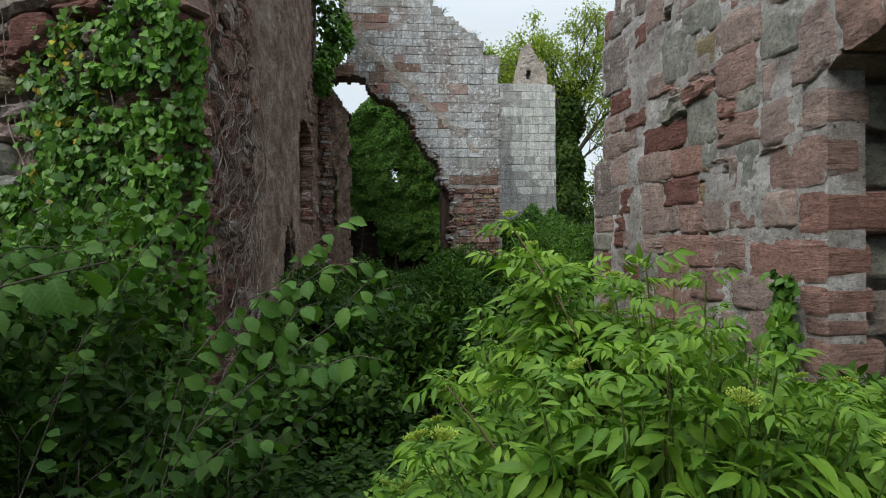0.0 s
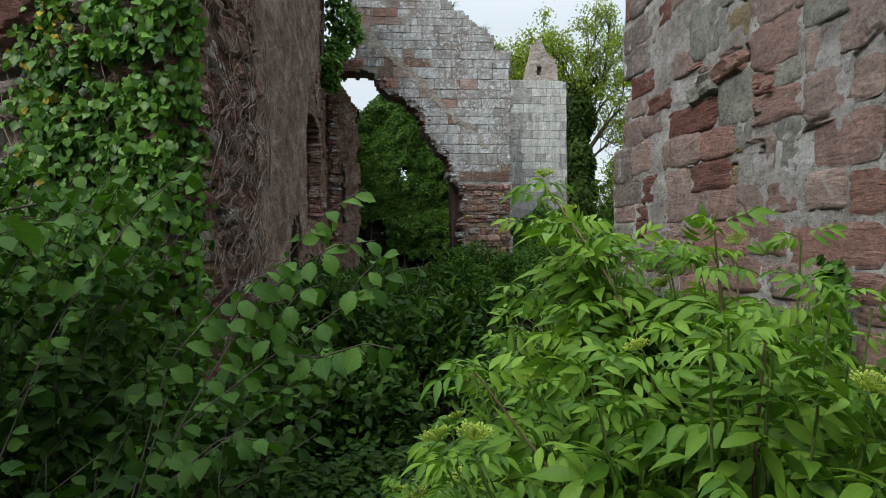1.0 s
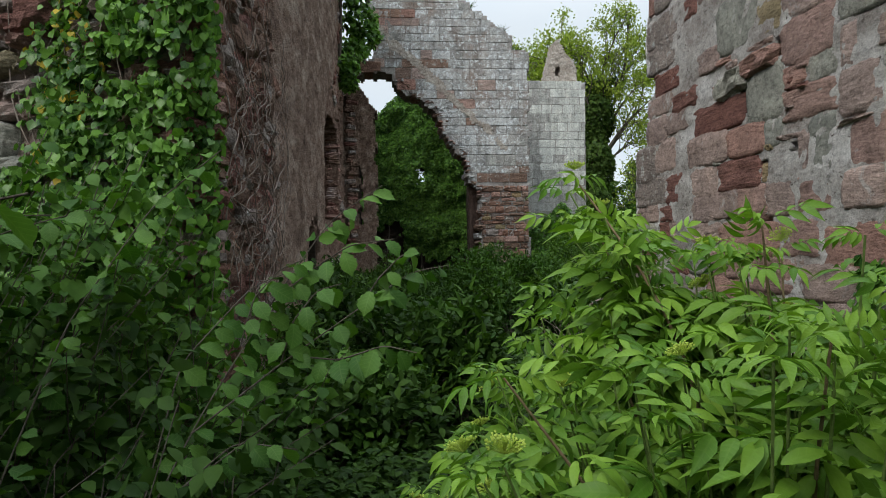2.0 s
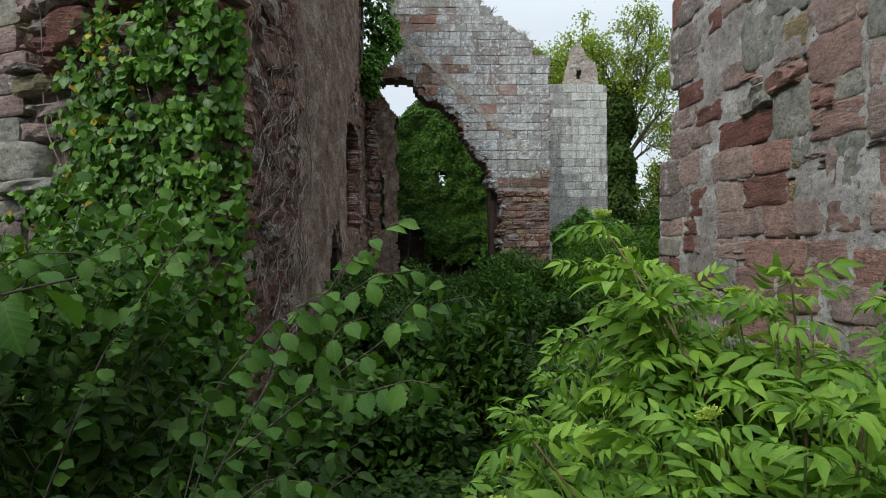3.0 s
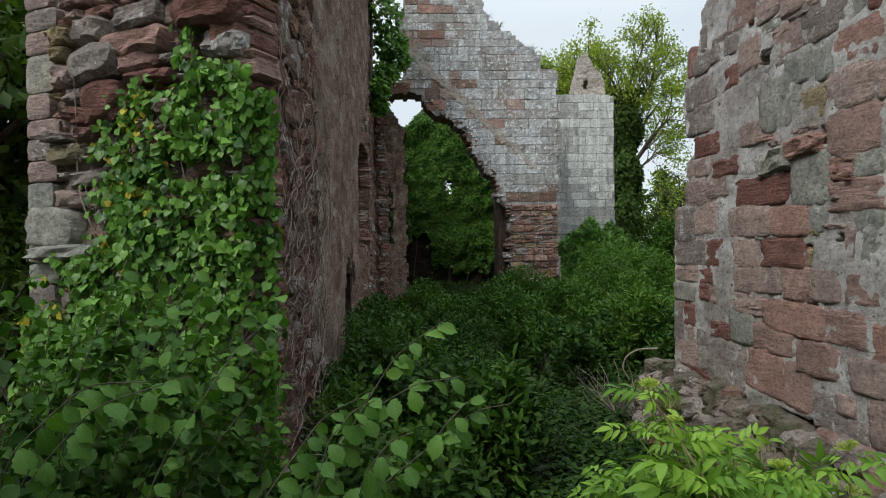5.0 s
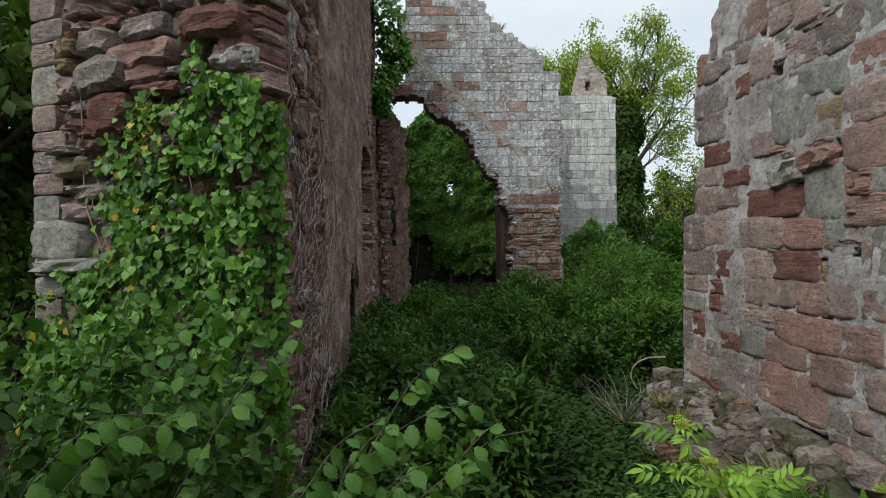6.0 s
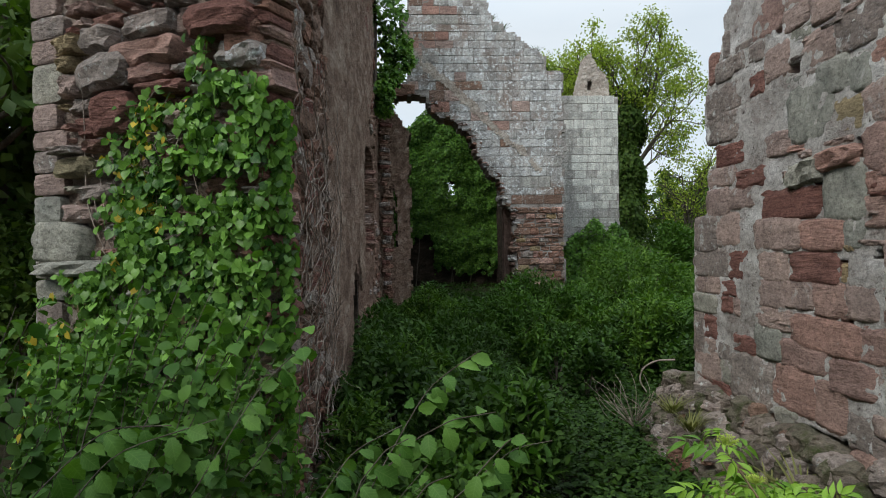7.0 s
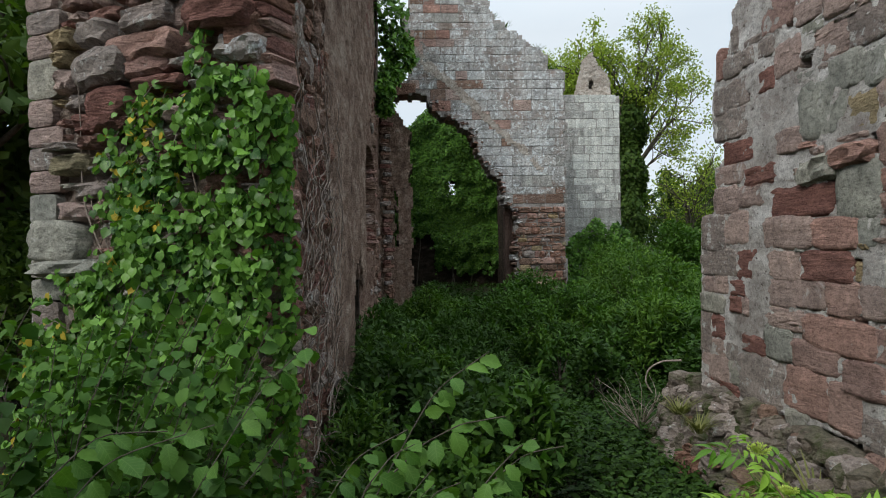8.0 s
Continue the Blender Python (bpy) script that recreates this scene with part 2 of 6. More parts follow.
FRESH = leaf_material("fresh_shrub_leaf", (0.016, 0.054, 0.006), (0.08, 0.152, 0.017), 0.6)
CROWN = leaf_material("tree_leaf", (0.14, 0.21, 0.024), (0.32, 0.4, 0.06), 0.5)
FAR_LEAF = leaf_material("far_tree_leaf", (0.025, 0.06, 0.01), (0.075, 0.125, 0.02), 0.55)
DRY_GRASS = leaf_material("grass_blade", (0.09, 0.11, 0.03), (0.24, 0.23, 0.1), 0.6)


# ---- builders ----
def raw_mesh(name, verts, faces, material=None, smooth=False, flat=None):
    """A mesh from arrays; faces all of one length. flat: each vertex's place on its own leaf."""
    verts, faces = np.asarray(verts, np.float32), np.asarray(faces, np.int32)
    me = bpy.data.meshes.new(name)
    me.vertices.add(len(verts))
    me.vertices.foreach_set("co", verts.ravel())
    k = faces.shape[1]
    me.loops.add(faces.size)
    me.loops.foreach_set("vertex_index", faces.ravel())
    me.polygons.add(len(faces))
    me.polygons.foreach_set("loop_start", np.arange(0, faces.size, k, dtype=np.int32))
    me.polygons.foreach_set("use_smooth", np.full(len(faces), smooth))
    if flat is not None:
        me.uv_layers.new(name="leaf").data.foreach_set("uv", np.asarray(flat, np.float32)[faces.ravel()].ravel())
    me.update(calc_edges=True)
    me.validate()
    me.materials.append(material)
    return me


def part(name, data, parent, label="", material=None):
    """Links a mesh under a thing or part; material overrides the mesh's own for this object."""
    ob = new(name, data)
    ob.parent = parent
    if label:
        ob["label"] = label
    if material:
        ob.material_slots[0].link = "OBJECT"
        ob.material_slots[0].material = material
    return ob


def base_of(name, place=(0, 0, 0)):
    ob = new(name)
    ob.location = place
    ob.empty_display_size = 0.1
    return ob


def axes_matrix(x, y, z, at, scale=(1, 1, 1)):
    m = Matrix((x, y, z)).transposed().to_4x4()
    m.translation = at
    return m @ Matrix.Diagonal((*scale, 1))


def stone_mesh(name, seed, cols, rows, rough=0.06, worn=0.04, skew=0.03, smooth=True):
    """A stone of unit size: its face looks to -y, its tail runs back to y = 1; arrises worn, face uneven."""
    r = random.Random(seed)
    verts, faces = [], []
    ph = [r.uniform(0, 50) for _ in range(3)]
    nx, nz = len(cols) - 1, len(rows) - 1
    bow = [r.uniform(-skew, skew) for _ in range(8)]
    for j, v0 in enumerate(rows):
        for i, u0 in enumerate(cols):
            u, v = u0 - 0.5, v0 - 0.5
            y = rough * (noise.noise((u * 2.5 + ph[0], v * 2.5 + ph[1], ph[2])) + 0.5 * noise.noise((u * 7 + ph[0], v * 7, ph[1])))
            rim = i in (0, nx) or j in (0, nz)
            if rim:
                y += worn * (0.7 + 0.9 * r.random())
                u += r.uniform(-skew, skew) * 0.55
                v += r.uniform(-skew, skew) * 1.2
            if i in (0, nx) and j in (0, nz):
                u, v, y = u * 0.955, v * 0.9, y + worn
            u += bow[0] * v + bow[1] * v * v
            v += bow[2] * u + bow[3] * u * u
            verts.append((u, y, v))
    w = nx + 1
    for j in range(nz):
        for i in range(nx):
            a = j * w + i
            faces.append((a, a + 1, a + w + 1, a + w))
    edge = [i for i in range(nx + 1)] + [j * w + nx for j in range(1, nz + 1)]
    edge += [nz * w + i for i in range(nx - 1, -1, -1)] + [j * w for j in range(nz - 1, 0, -1)]
    start = len(verts)
    for k in edge:
        verts.append((verts[k][0] * 0.99, 1.0, verts[k][2] * 0.99))
    for k in range(len(edge)):
        k2 = (k + 1) % len(edge)
        faces.append((edge[k], start + k, start + k2, edge[k2]))
    return raw_mesh(name, verts, faces, BROWN, smooth)


ASHLAR = [stone_mesh("ashlar", 10 + i, (0, 0.04, 0.5, 0.96, 1), (0, 0.06, 0.94, 1), 0.02, 0.01, 0.012, False) for i in range(8)]
BLOCKS = [stone_mesh("block", 30 + i, (0, 0.03, 0.14, 0.3, 0.46, 0.62, 0.8, 0.96, 1), (0, 0.05, 0.2, 0.4, 0.6, 0.8, 0.95, 1), 0.05, 0.055, 0.05, False) for i in range(14)]


def worn_mesh(name, seed, roll=0.1, rough=0.03, bed=0.0, wobble=0.03, nx=10, nz=8, smooth=True):
    """A weathered stone of unit size, face to -y: rounded corners, wavering edges rolled back into the joint, layered beds."""
    r = random.Random(seed)
    p, q, w = (r.uniform(0, 50) for _ in range(3))
    verts, faces = [], []
    for j in range(nz + 1):
        for i in range(nx + 1):
            s, t = -1 + 2 * i / nx, -1 + 2 * j / nz
            s, t = math.copysign(abs(s) ** 0.8, s), math.copysign(abs(t) ** 0.8, t)
            corner = 1 - 0.1 * abs(s * t) ** 4
            u = 0.5 * s * corner + wobble * noise.noise((t * 1.6 + p, s * 0.7, q)) + 0.5 * wobble * noise.noise((t * 5 + q, s * 2, w))
            v = 0.5 * t * corner + 0.8 * wobble * noise.noise((s * 1.8, t * 0.7 + w, p)) + 0.7 * wobble * noise.noise((s * 5, t * 2 + p, w))
            rim = max(0.0, (max(abs(s), abs(t)) - 0.7) / 0.3)
            y = roll * rim * rim * (0.75 + 0.7 * noise.noise((s * 3 + q, t * 3, p)))
            y += rough * (noise.noise((s * 1.3 + p, t * 1.3, w)) + 0.6 * noise.noise((s * 3.7, t * 3.7 + q, p)))
            y += bed * noise.noise((s * 0.9 + w, t * 5.5 + 0.8 * s, q))
            verts.append((u, y, v))
    k = nx + 1
    for j in range(nz):
        for i in range(nx):
            a = j * k + i
            faces.append((a, a + 1, a + k + 1, a + k))
    edge = list(range(nx + 1)) + [j * k + nx for j in range(1, nz + 1)]
    edge += [nz * k + i for i in range(nx - 1, -1, -1)] + [j * k for j in range(nz - 1, 0, -1)]
    start = len(verts)
    for e in edge:
        verts.append((verts[e][0] * 0.98, 1.0, verts[e][2] * 0.98))
    for e in range(len(edge)):
        f = (e + 1) % len(edge)
        faces.append((edge[e], start + e, start + f, edge[f]))
    return raw_mesh(name, verts, faces, BROWN, smooth)


WORN = [worn_mesh("worn_stone", 200 + i, 0.07, 0.04, 0.02, 0.034) for i in range(14)]
DRESSED = [worn_mesh("dressed_stone", 320 + i, 0.03, 0.02, 0.015, 0.01, 8, 6, False) for i in range(8)]
BEDDED = [worn_mesh("bedded_stone", 230 + i, 0.11, 0.04, 0.08, 0.025) for i in range(8)]
CHUNKS = [worn_mesh("rubble_stone", 260 + i, 0.3, 0.17, 0.07, 0.075, 7, 5, False) for i in range(14)]
SLATES = [worn_mesh("thin_stone", 290 + i, 0.2, 0.14, 0.12, 0.06, 7, 4, False) for i in range(10)]


def set_stone(parent, mesh, material, at, w, h, deep, outward, lean=0.0, nose=0.0):
    """One stone in a wall: at is the middle of its face, outward the way the wall looks in plan."""
    o = Vector((*outward, 0)).normalized()
    across = Vector((-o.y, o.x, 0))
    x = (across * math.cos(lean) + Vector((0, 0, 1)) * math.sin(lean))
    z = x.cross(-o)
    if z.z < 0:
        x, z = -x, -z
    ob = part("stone", mesh, parent, material=material)
    ob.matrix_basis = axes_matrix(x, -o, z, Vector(at) + o * nose, (w, deep, h))
    return ob


def inside(poly, u, v):
    hit = False
    for (u1, v1), (u2, v2) in zip(poly, poly[1:] + poly[:1]):
        if (v1 > v) != (v2 > v) and u < (u2 - u1) * (v - v1) / (v2 - v1) + u1:
            hit = not hit
    return hit


def slab_mesh(name, poly, origin, outward, thick, cell, uneven, material, holes=(), ragged=0.0, seed=0, smooth=False):
    """A wall of uneven face: poly is its outline in metres along the wall and up; holes go through it."""
    o = Vector((*outward, 0)).normalized()
    along = Vector((-o.y, o.x, 0))
    us, vs = [p[0] for p in poly], [p[1] for p in poly]
    nu, nv = int((max(us) - min(us)) / cell) + 1, int((max(vs) - min(vs)) / cell) + 1
    u0, v0 = min(us), min(vs)

    def solid(i, j):
        u, v = u0 + (i + 0.5) * cell, v0 + (j + 0.5) * cell
        if ragged:
            u += ragged * noise.noise((u * 4 + seed, v * 4, 1.7))
            v += ragged * noise.noise((u * 4 + seed, v * 4, 9.7))
        return inside(poly, u, v) and not any(inside(h, u, v) for h in holes)

    full = {(i, j) for i in range(nu) for j in range(nv) if solid(i, j)}
    index, verts, faces = {}, [], []

    def vert(i, j, rear):
        key = (i, j, rear)
        if key not in index:
            u, v = u0 + i * cell, v0 + j * cell
            bulge = -thick if rear else uneven * (noise.noise((u * 2.3 + seed, v * 2.3, 0)) + 0.6 * noise.noise((u * 8, v * 8 + seed, 3)) + 0.5 * noise.noise((u * 21, v * 21 + seed, 6)))
            ju, jv = 0.3 * cell * noise.noise((u * 9, v * 9, 20)), 0.3 * cell * noise.noise((u * 9, v * 9, 40))
            p = Vector(origin) + along * (u + ju) + Vector((0, 0, v + jv)) + o * bulge
            index[key] = len(verts)
            verts.append(p[:])
        return index[key]

    for i, j in full:
        a, b, c, d = (i, j), (i + 1, j), (i + 1, j + 1), (i, j + 1)
        faces.append([vert(*p, 0) for p in (a, b, c, d)])
        faces.append([vert(*p, 1) for p in (d, c, b, a)])
        for (di, dj), p, q in (((0, -1), a, b), ((1, 0), b, c), ((0, 1), c, d), ((-1, 0), d, a)):
            if (i + di, j + dj) not in full:
                faces.append([vert(*q, 0), vert(*p, 0), vert(*p, 1), vert(*q, 1)])
    return raw_mesh(name, verts, faces, material, smooth)


def box_mesh(name, lo, hi, material):
    (a, b, c), (d, e, f) = lo, hi
    v = [(a, b, c), (d, b, c), (d, e, c), (a, e, c), (a, b, f), (d, b, f), (d, e, f), (a, e, f)]
    return raw_mesh(name, v, [(0, 3, 2, 1), (4, 5, 6, 7), (0, 1, 5, 4), (1, 2, 6, 5), (2, 3, 7, 6), (3, 0, 4, 7)], material)


def tube(path, radii, sides=6):
    """Vertices and quads of a tapering tube."""
    path = np.asarray(path, float)
    n = len(path)
    tang = np.gradient(path, axis=0)
    tang /= np.linalg.norm(tang, axis=1)[:, None] + 1e-9
    ref = np.array([0.31, 0.2, 0.93]) if abs(tang[0][2]) < 0.9 else np.array([1.0, 0.1, 0])
    s = np.cross(tang, ref)
    s /= np.linalg.norm(s, axis=1)[:, None] + 1e-9
    t = np.cross(tang, s)
    ang = np.arange(sides) * 2 * np.pi / sides
    ring = np.cos(ang)[None, :, None] * s[:, None] + np.sin(ang)[None, :, None] * t[:, None]
    verts = (path[:, None] + ring * np.asarray(radii)[:, None, None]).reshape(-1, 3)
    i, j = np.meshgrid(np.arange(n - 1), np.arange(sides), indexing="ij")
    a, b = i * sides + j, i * sides + (j + 1) % sides
    return verts, np.stack([a, b, b + sides, a + sides], -1).reshape(-1, 4)


def tubes_mesh(name, list_of, material, sides=6):
    vs, fs, k = [], [], 0
    for path, radii in list_of:
        v, f = tube(path, radii, sides)
        vs.append(v)
        fs.append(f + k)
        k += len(v)
    return raw_mesh(name, np.concatenate(vs), np.concatenate(fs), material, True)


def leaf_shape(widths, fold=0.18, droop=0.15, teeth=0.0):
    """A leaf of unit length along +y, folded at its midrib: rows of left, middle, right."""
    n = len(widths)
    verts = []
    for k, w in enumerate(widths):
        y = k / (n - 1)
        z = -droop * y * y
        yy = y - teeth * (0.5 if k % 2 else 0.0)
        ww = w * (1 + (teeth * 1.5 if k % 2 else -teeth))
        verts += [(-ww, yy, z + fold * ww), (0, y, z), (ww, yy, z + fold * ww)]
    faces = []
    for k in range(n - 1):
        a = 3 * k
        faces += [(a, a + 1, a + 4, a + 3), (a + 1, a + 2, a + 5, a + 4)]
    return np.array(verts), np.array(faces)


LEAF_SMALL = leaf_shape([0.04, 0.3, 0.0], 0.25, 0.15)
LEAF_MID = leaf_shape([0.03, 0.24, 0.29, 0.18, 0.0], 0.25, 0.25)
LEAF_LANCE = leaf_shape([0.02, 0.1, 0.15, 0.14, 0.085, 0.0], 0.35, 0.24)
LEAF_HAZEL = leaf_shape([0.05, 0.15, 0.22, 0.28, 0.32, 0.345, 0.35, 0.33, 0.25, 0.1, 0.0], 0.3, 0.32, 0.07)
LEAF_ELDER = leaf_shape([0.02, 0.1, 0.15, 0.165, 0.15, 0.1, 0.045, 0.0], 0.35, 0.4, 0.03)
LEAF_IVY = leaf_shape([0.26, 0.46, 0.49, 0.36, 0.17, 0.0], 0.2, 0.14)
for k in (0, 2):
    LEAF_IVY[0][k][1] = -0.17
LEAF_IVY_FAR = (np.array([(0, 0, 0), (-0.48, 0.2, 0.08), (0, 1, -0.12), (0.48, 0.2, 0.08)]), np.array([(0, 3, 2, 1)]))


def unit(a):
    return a / (np.linalg.norm(a, axis=-1, keepdims=True) + 1e-9)


def scatter_mesh(name, shape, at, ahead, up, size, material):
    """Many leaves in one mesh: each at a place, pointing ahead, its face up."""
    verts, faces = shape
    at, size = np.asarray(at), np.asarray(size)
    f = unit(np.asarray(ahead))
    s = unit(np.cross(f, np.asarray(up)))
    u = np.cross(s, f)
    v = (at[:, None] + size[:, None, None] * (verts[None, :, :1] * s[:, None] + verts[None, :, 1:2] * f[:, None] + verts[None, :, 2:] * u[:, None]))
    k = faces[None] + (np.arange(len(at)) * len(verts))[:, None, None]
    return raw_mesh(name, v.reshape(-1, 3), k.reshape(-1, faces.shape[1]), material, True, np.tile(verts[:, :2], (len(at), 1)))


def pose_leaf(parent, mesh, at, ahead, up, size, material=None, name="leaf"):
    f = Vector(ahead).normalized()
    s = f.cross(Vector(up)).normalized()
    ob = part(name, mesh, parent, material=material)
    ob.matrix_basis = axes_matrix(s, f, s.cross(f), Vector(at), (size,) * 3)
    return ob


def smooth_path(points, n):
    """A curve through points, n samples."""
    p = np.asarray(points, float)
    d = np.r_[0, np.cumsum(np.linalg.norm(np.diff(p, axis=0), axis=1))]
    t = np.linspace(0, d[-1], n)
    out = np.stack([np.interp(t, d, p[:, k]) for k in range(p.shape[1])], 1)
    for _ in range(2):
        out[1:-1] = (out[:-2] + 2 * out[1:-1] + out[2:]) / 4
    return out


# ---- ground ----
def ground_z(x, y):
    return -0.28 + 0.1 * noise.noise((x * 0.35, y * 0.35, 4.0)) + 0.05 * noise.noise((x * 1.3, y * 1.3, 8.0))


def ground_sheet():
    ticks = np.r_[np.array([-1500, -400, -120, -50]), np.arange(-24, 44.1, 0.6), np.array([70, 150, 400, 1500])]
    n = len(ticks)
    verts = [(x - 6, y, ground_z(x - 6, y) if abs(x) < 60 and abs(y) < 60 else -0.4) for y in ticks for x in ticks]
    i, j = np.meshgrid(np.arange(n - 1), np.arange(n - 1), indexing="ij")
    a = i * n + j
    me = raw_mesh("ground", verts, np.stack([a, a + 1, a + n + 1, a + n], -1).reshape(-1, 4), SOIL, True)
    tagged(new("ground", me), "dark leafy soil under dense undergrowth", "ground", kind="structure")


ground_sheet()

TONES = {"r": RED, "d": DEEP, "b": BROWN, "g": GREY, "k": DUSK, "p": BUFF}
rnd = random.Random(5)


def coursed(parent, poly, origin, outward, heights, widths, meshes, pick, deep, nose, gap=0.012, lo=None, hi=None, lean=0.004):
    """Courses of stones over an outline given along the wall and up."""
    o = Vector((*outward, 0)).normalized()
    along = Vector((-o.y, o.x, 0))
    us, vs = [p[0] for p in poly], [p[1] for p in poly]
    v = min(vs) if lo is None else lo
    top = max(vs) if hi is None else hi
    while v < top:
        h = rnd.uniform(*heights)
        u = min(us) - rnd.uniform(0, widths[0])
        while u < max(us):
            w = rnd.uniform(*widths)
            ends = [f for f in (0.02, 0.14, 0.26, 0.38, 0.5, 0.62, 0.74, 0.86, 0.98) if inside(poly, u + w * f, v + h / 2)]
            if len(ends) >= 3:
                a, b = u + w * (ends[0] - 0.02), u + w * (ends[-1] + 0.02)
                at = Vector(origin) + along * ((a + b) / 2) + Vector((0, 0, v + h / 2))
                kind = pick(u + w / 2, v + h / 2)
                if kind:
                    set_stone(parent, rnd.choice(meshes), kind, at, b - a - gap, h - gap, deep, outward,
                              rnd.uniform(-lean, lean), rnd.uniform(*nose))
            u += w
        v += h


# ---- the near wall with its arched embrasure ----
RIGHT_X = 2.4
right_outline = [(-6.52, 0.24), (-6.49, 1.39), (-6.47, 1.93), (-6.21, 1.97), (-6.2, 2.35), (-6.01, 2.4), (-6.05, 2.59), (-6.2, 2.61), (-6.22, 2.98), (-6.14, 3.25),
                 (-6.0, 3.25), (-5.86, 3.46), (-5.88, 3.62), (-5.75, 3.66), (-5.55, 4.0), (-5.2, 4.3), (-2.6, 4.25), (-2.6, -0.3), (-3.9, -0.3), (-4.05, 0.4),
                 (-4.18, 0.5), (-4.37, 0.5), (-4.61, 0.47), (-4.92, 0.46), (-5.2, 0.46), (-5.51, 0.41), (-5.83, 0.38)]
embrasure = [(-3.3, -0.4), (-3.3, 2.0), (-3.13, 2.08), (-2.98, 2.16), (-2.86, 2.2), (-2.6, 2.24), (-2.2, 2.26), (-1.8, 2.24), (-1.3, 2.1), (-1.2, -0.4)]
cavities = [[(-b, lo), (-a, lo), (-a, hi), (-b, hi)] for a, b, lo, hi in ((4.12, 4.25, 2.22, 2.33), (4.33, 4.42, 1.49, 1.6), (4.53, 4.66, 1.93, 2.12), (4.28, 4.4, 1.21, 1.27),
                                                                              (5.58, 5.66, 2.83, 2.9), (4.02, 4.1, 1.62, 1.67), (4.78, 4.93, 2.87, 2.96), (5.02, 5.1, 3.2, 3.25))]
wall_right = tagged(new("wall_right", slab_mesh("wall_right", right_outline, (RIGHT_X, 0, 0), (-1, 0), 1.0, 0.017, 0.012, MORTAR,
                                                [embrasure] + cavities, 0.03, 3, True)),
                    "ruined red sandstone wall with pale lime mortar and lost stones", "wall", kind="structure")
part("near_length", slab_mesh("near_length", [(-2.6, -0.3), (-2.6, 4.25), (4.0, 4.4), (4.0, -0.3)], (RIGHT_X, 0, 0), (-1, 0), 1.0, 0.06, 0.012, MORTAR, [embrasure], 0.02, 3), wall_right)
part("footing_core", slab_mesh("footing_core", [(-6.5, -0.3), (-6.5, 0.3), (-5.8, 0.5), (-3.9, 0.56), (-3.85, -0.3)], (RIGHT_X + 0.16, 0, 0), (-1, 0), 0.7, 0.04, 0.05, CORE, (), 0.04, 12), wall_right)
STONES_EDGE = [(5.56, 6.04, 2.36, 2.54, "d"), (5.25, 5.68, 2.15, 2.29, "d"), (5.70, 6.18, 2.20, 2.35, "b"), (5.82, 6.21, 1.95, 2.17, "b"), (5.42, 5.80, 2.00, 2.15, "b"),
               (5.66, 6.04, 1.70, 1.95, "b"), (6.04, 6.47, 1.65, 1.94, "k"), (5.63, 6.21, 2.81, 3.03, "k"), (5.65, 6.20, 2.58, 2.80, "k"), (5.72, 6.00, 3.08, 3.24, "k"),
               (5.77, 5.87, 3.26, 3.45, "k"), (5.49, 5.83, 1.42, 1.66, "d"), (5.84, 6.48, 1.43, 1.65, "k"), (6.00, 6.23, 1.28, 1.42, "b"), (5.72, 5.95, 1.28, 1.40, "d"),
               (5.78, 5.95, 1.14, 1.26, "d"), (6.06, 6.50, 1.10, 1.25, "g"), (6.31, 6.50, 0.71, 1.08, "k"), (6.07, 6.29, 0.88, 1.07, "d")]
STONES_MID = [(4.62, 5.30, 1.89, 2.09, "d"), (4.83, 5.39, 1.67, 1.88, "b"), (4.38, 4.81, 1.67, 1.85, "r"), (4.18, 4.54, 1.86, 2.17, "g"), (4.46, 4.93, 2.40, 2.76, "g"),
              (4.20, 4.45, 2.39, 2.58, "p"), (4.31, 4.62, 2.66, 2.86, "g"), (4.12, 4.31, 2.62, 2.81, "g"), (5.25, 5.45, 2.84, 3.00, "d"), (4.71, 4.99, 3.19, 3.33, "b"),
              (4.95, 5.23, 2.35, 2.50, "b"), (4.97, 5.35, 1.44, 1.64, "b"), (4.44, 4.93, 1.45, 1.64, "d"), (5.00, 5.34, 1.25, 1.44, "b"), (4.69, 5.00, 1.27, 1.45, "b"),
              (4.36, 4.68, 1.24, 1.45, "r"), (4.08, 4.35, 1.26, 1.45, "b"), (4.24, 4.91, 1.01, 1.21, "r"), (4.92, 5.38, 1.09, 1.23, "b")]
STONES_LOW = [(5.08, 5.41, 0.86, 1.08, "g"), (4.55, 5.06, 0.85, 1.03, "r"), (4.10, 4.53, 0.78, 0.99, "r"), (5.19, 5.81, 0.46, 0.82, "k"), (4.69, 5.15, 0.54, 0.83, "r"),
              (4.37, 4.67, 0.53, 0.81, "r"), (6.01, 6.48, 0.51, 0.72, "b"), (5.84, 6.32, 0.36, 0.52, "d"), (5.42, 5.76, 0.84, 0.97, "d"), (3.56, 3.98, 0.77, 0.95, "b"),
              (3.47, 3.82, 0.49, 0.74, "b"), (3.96, 4.12, 0.61, 0.71, "b"), (3.36, 3.68, 0.3, 0.48, "b"), (3.86, 4.22, 1.01, 1.21, "r"), (3.75, 4.3, 0.2, 0.46, "r")]
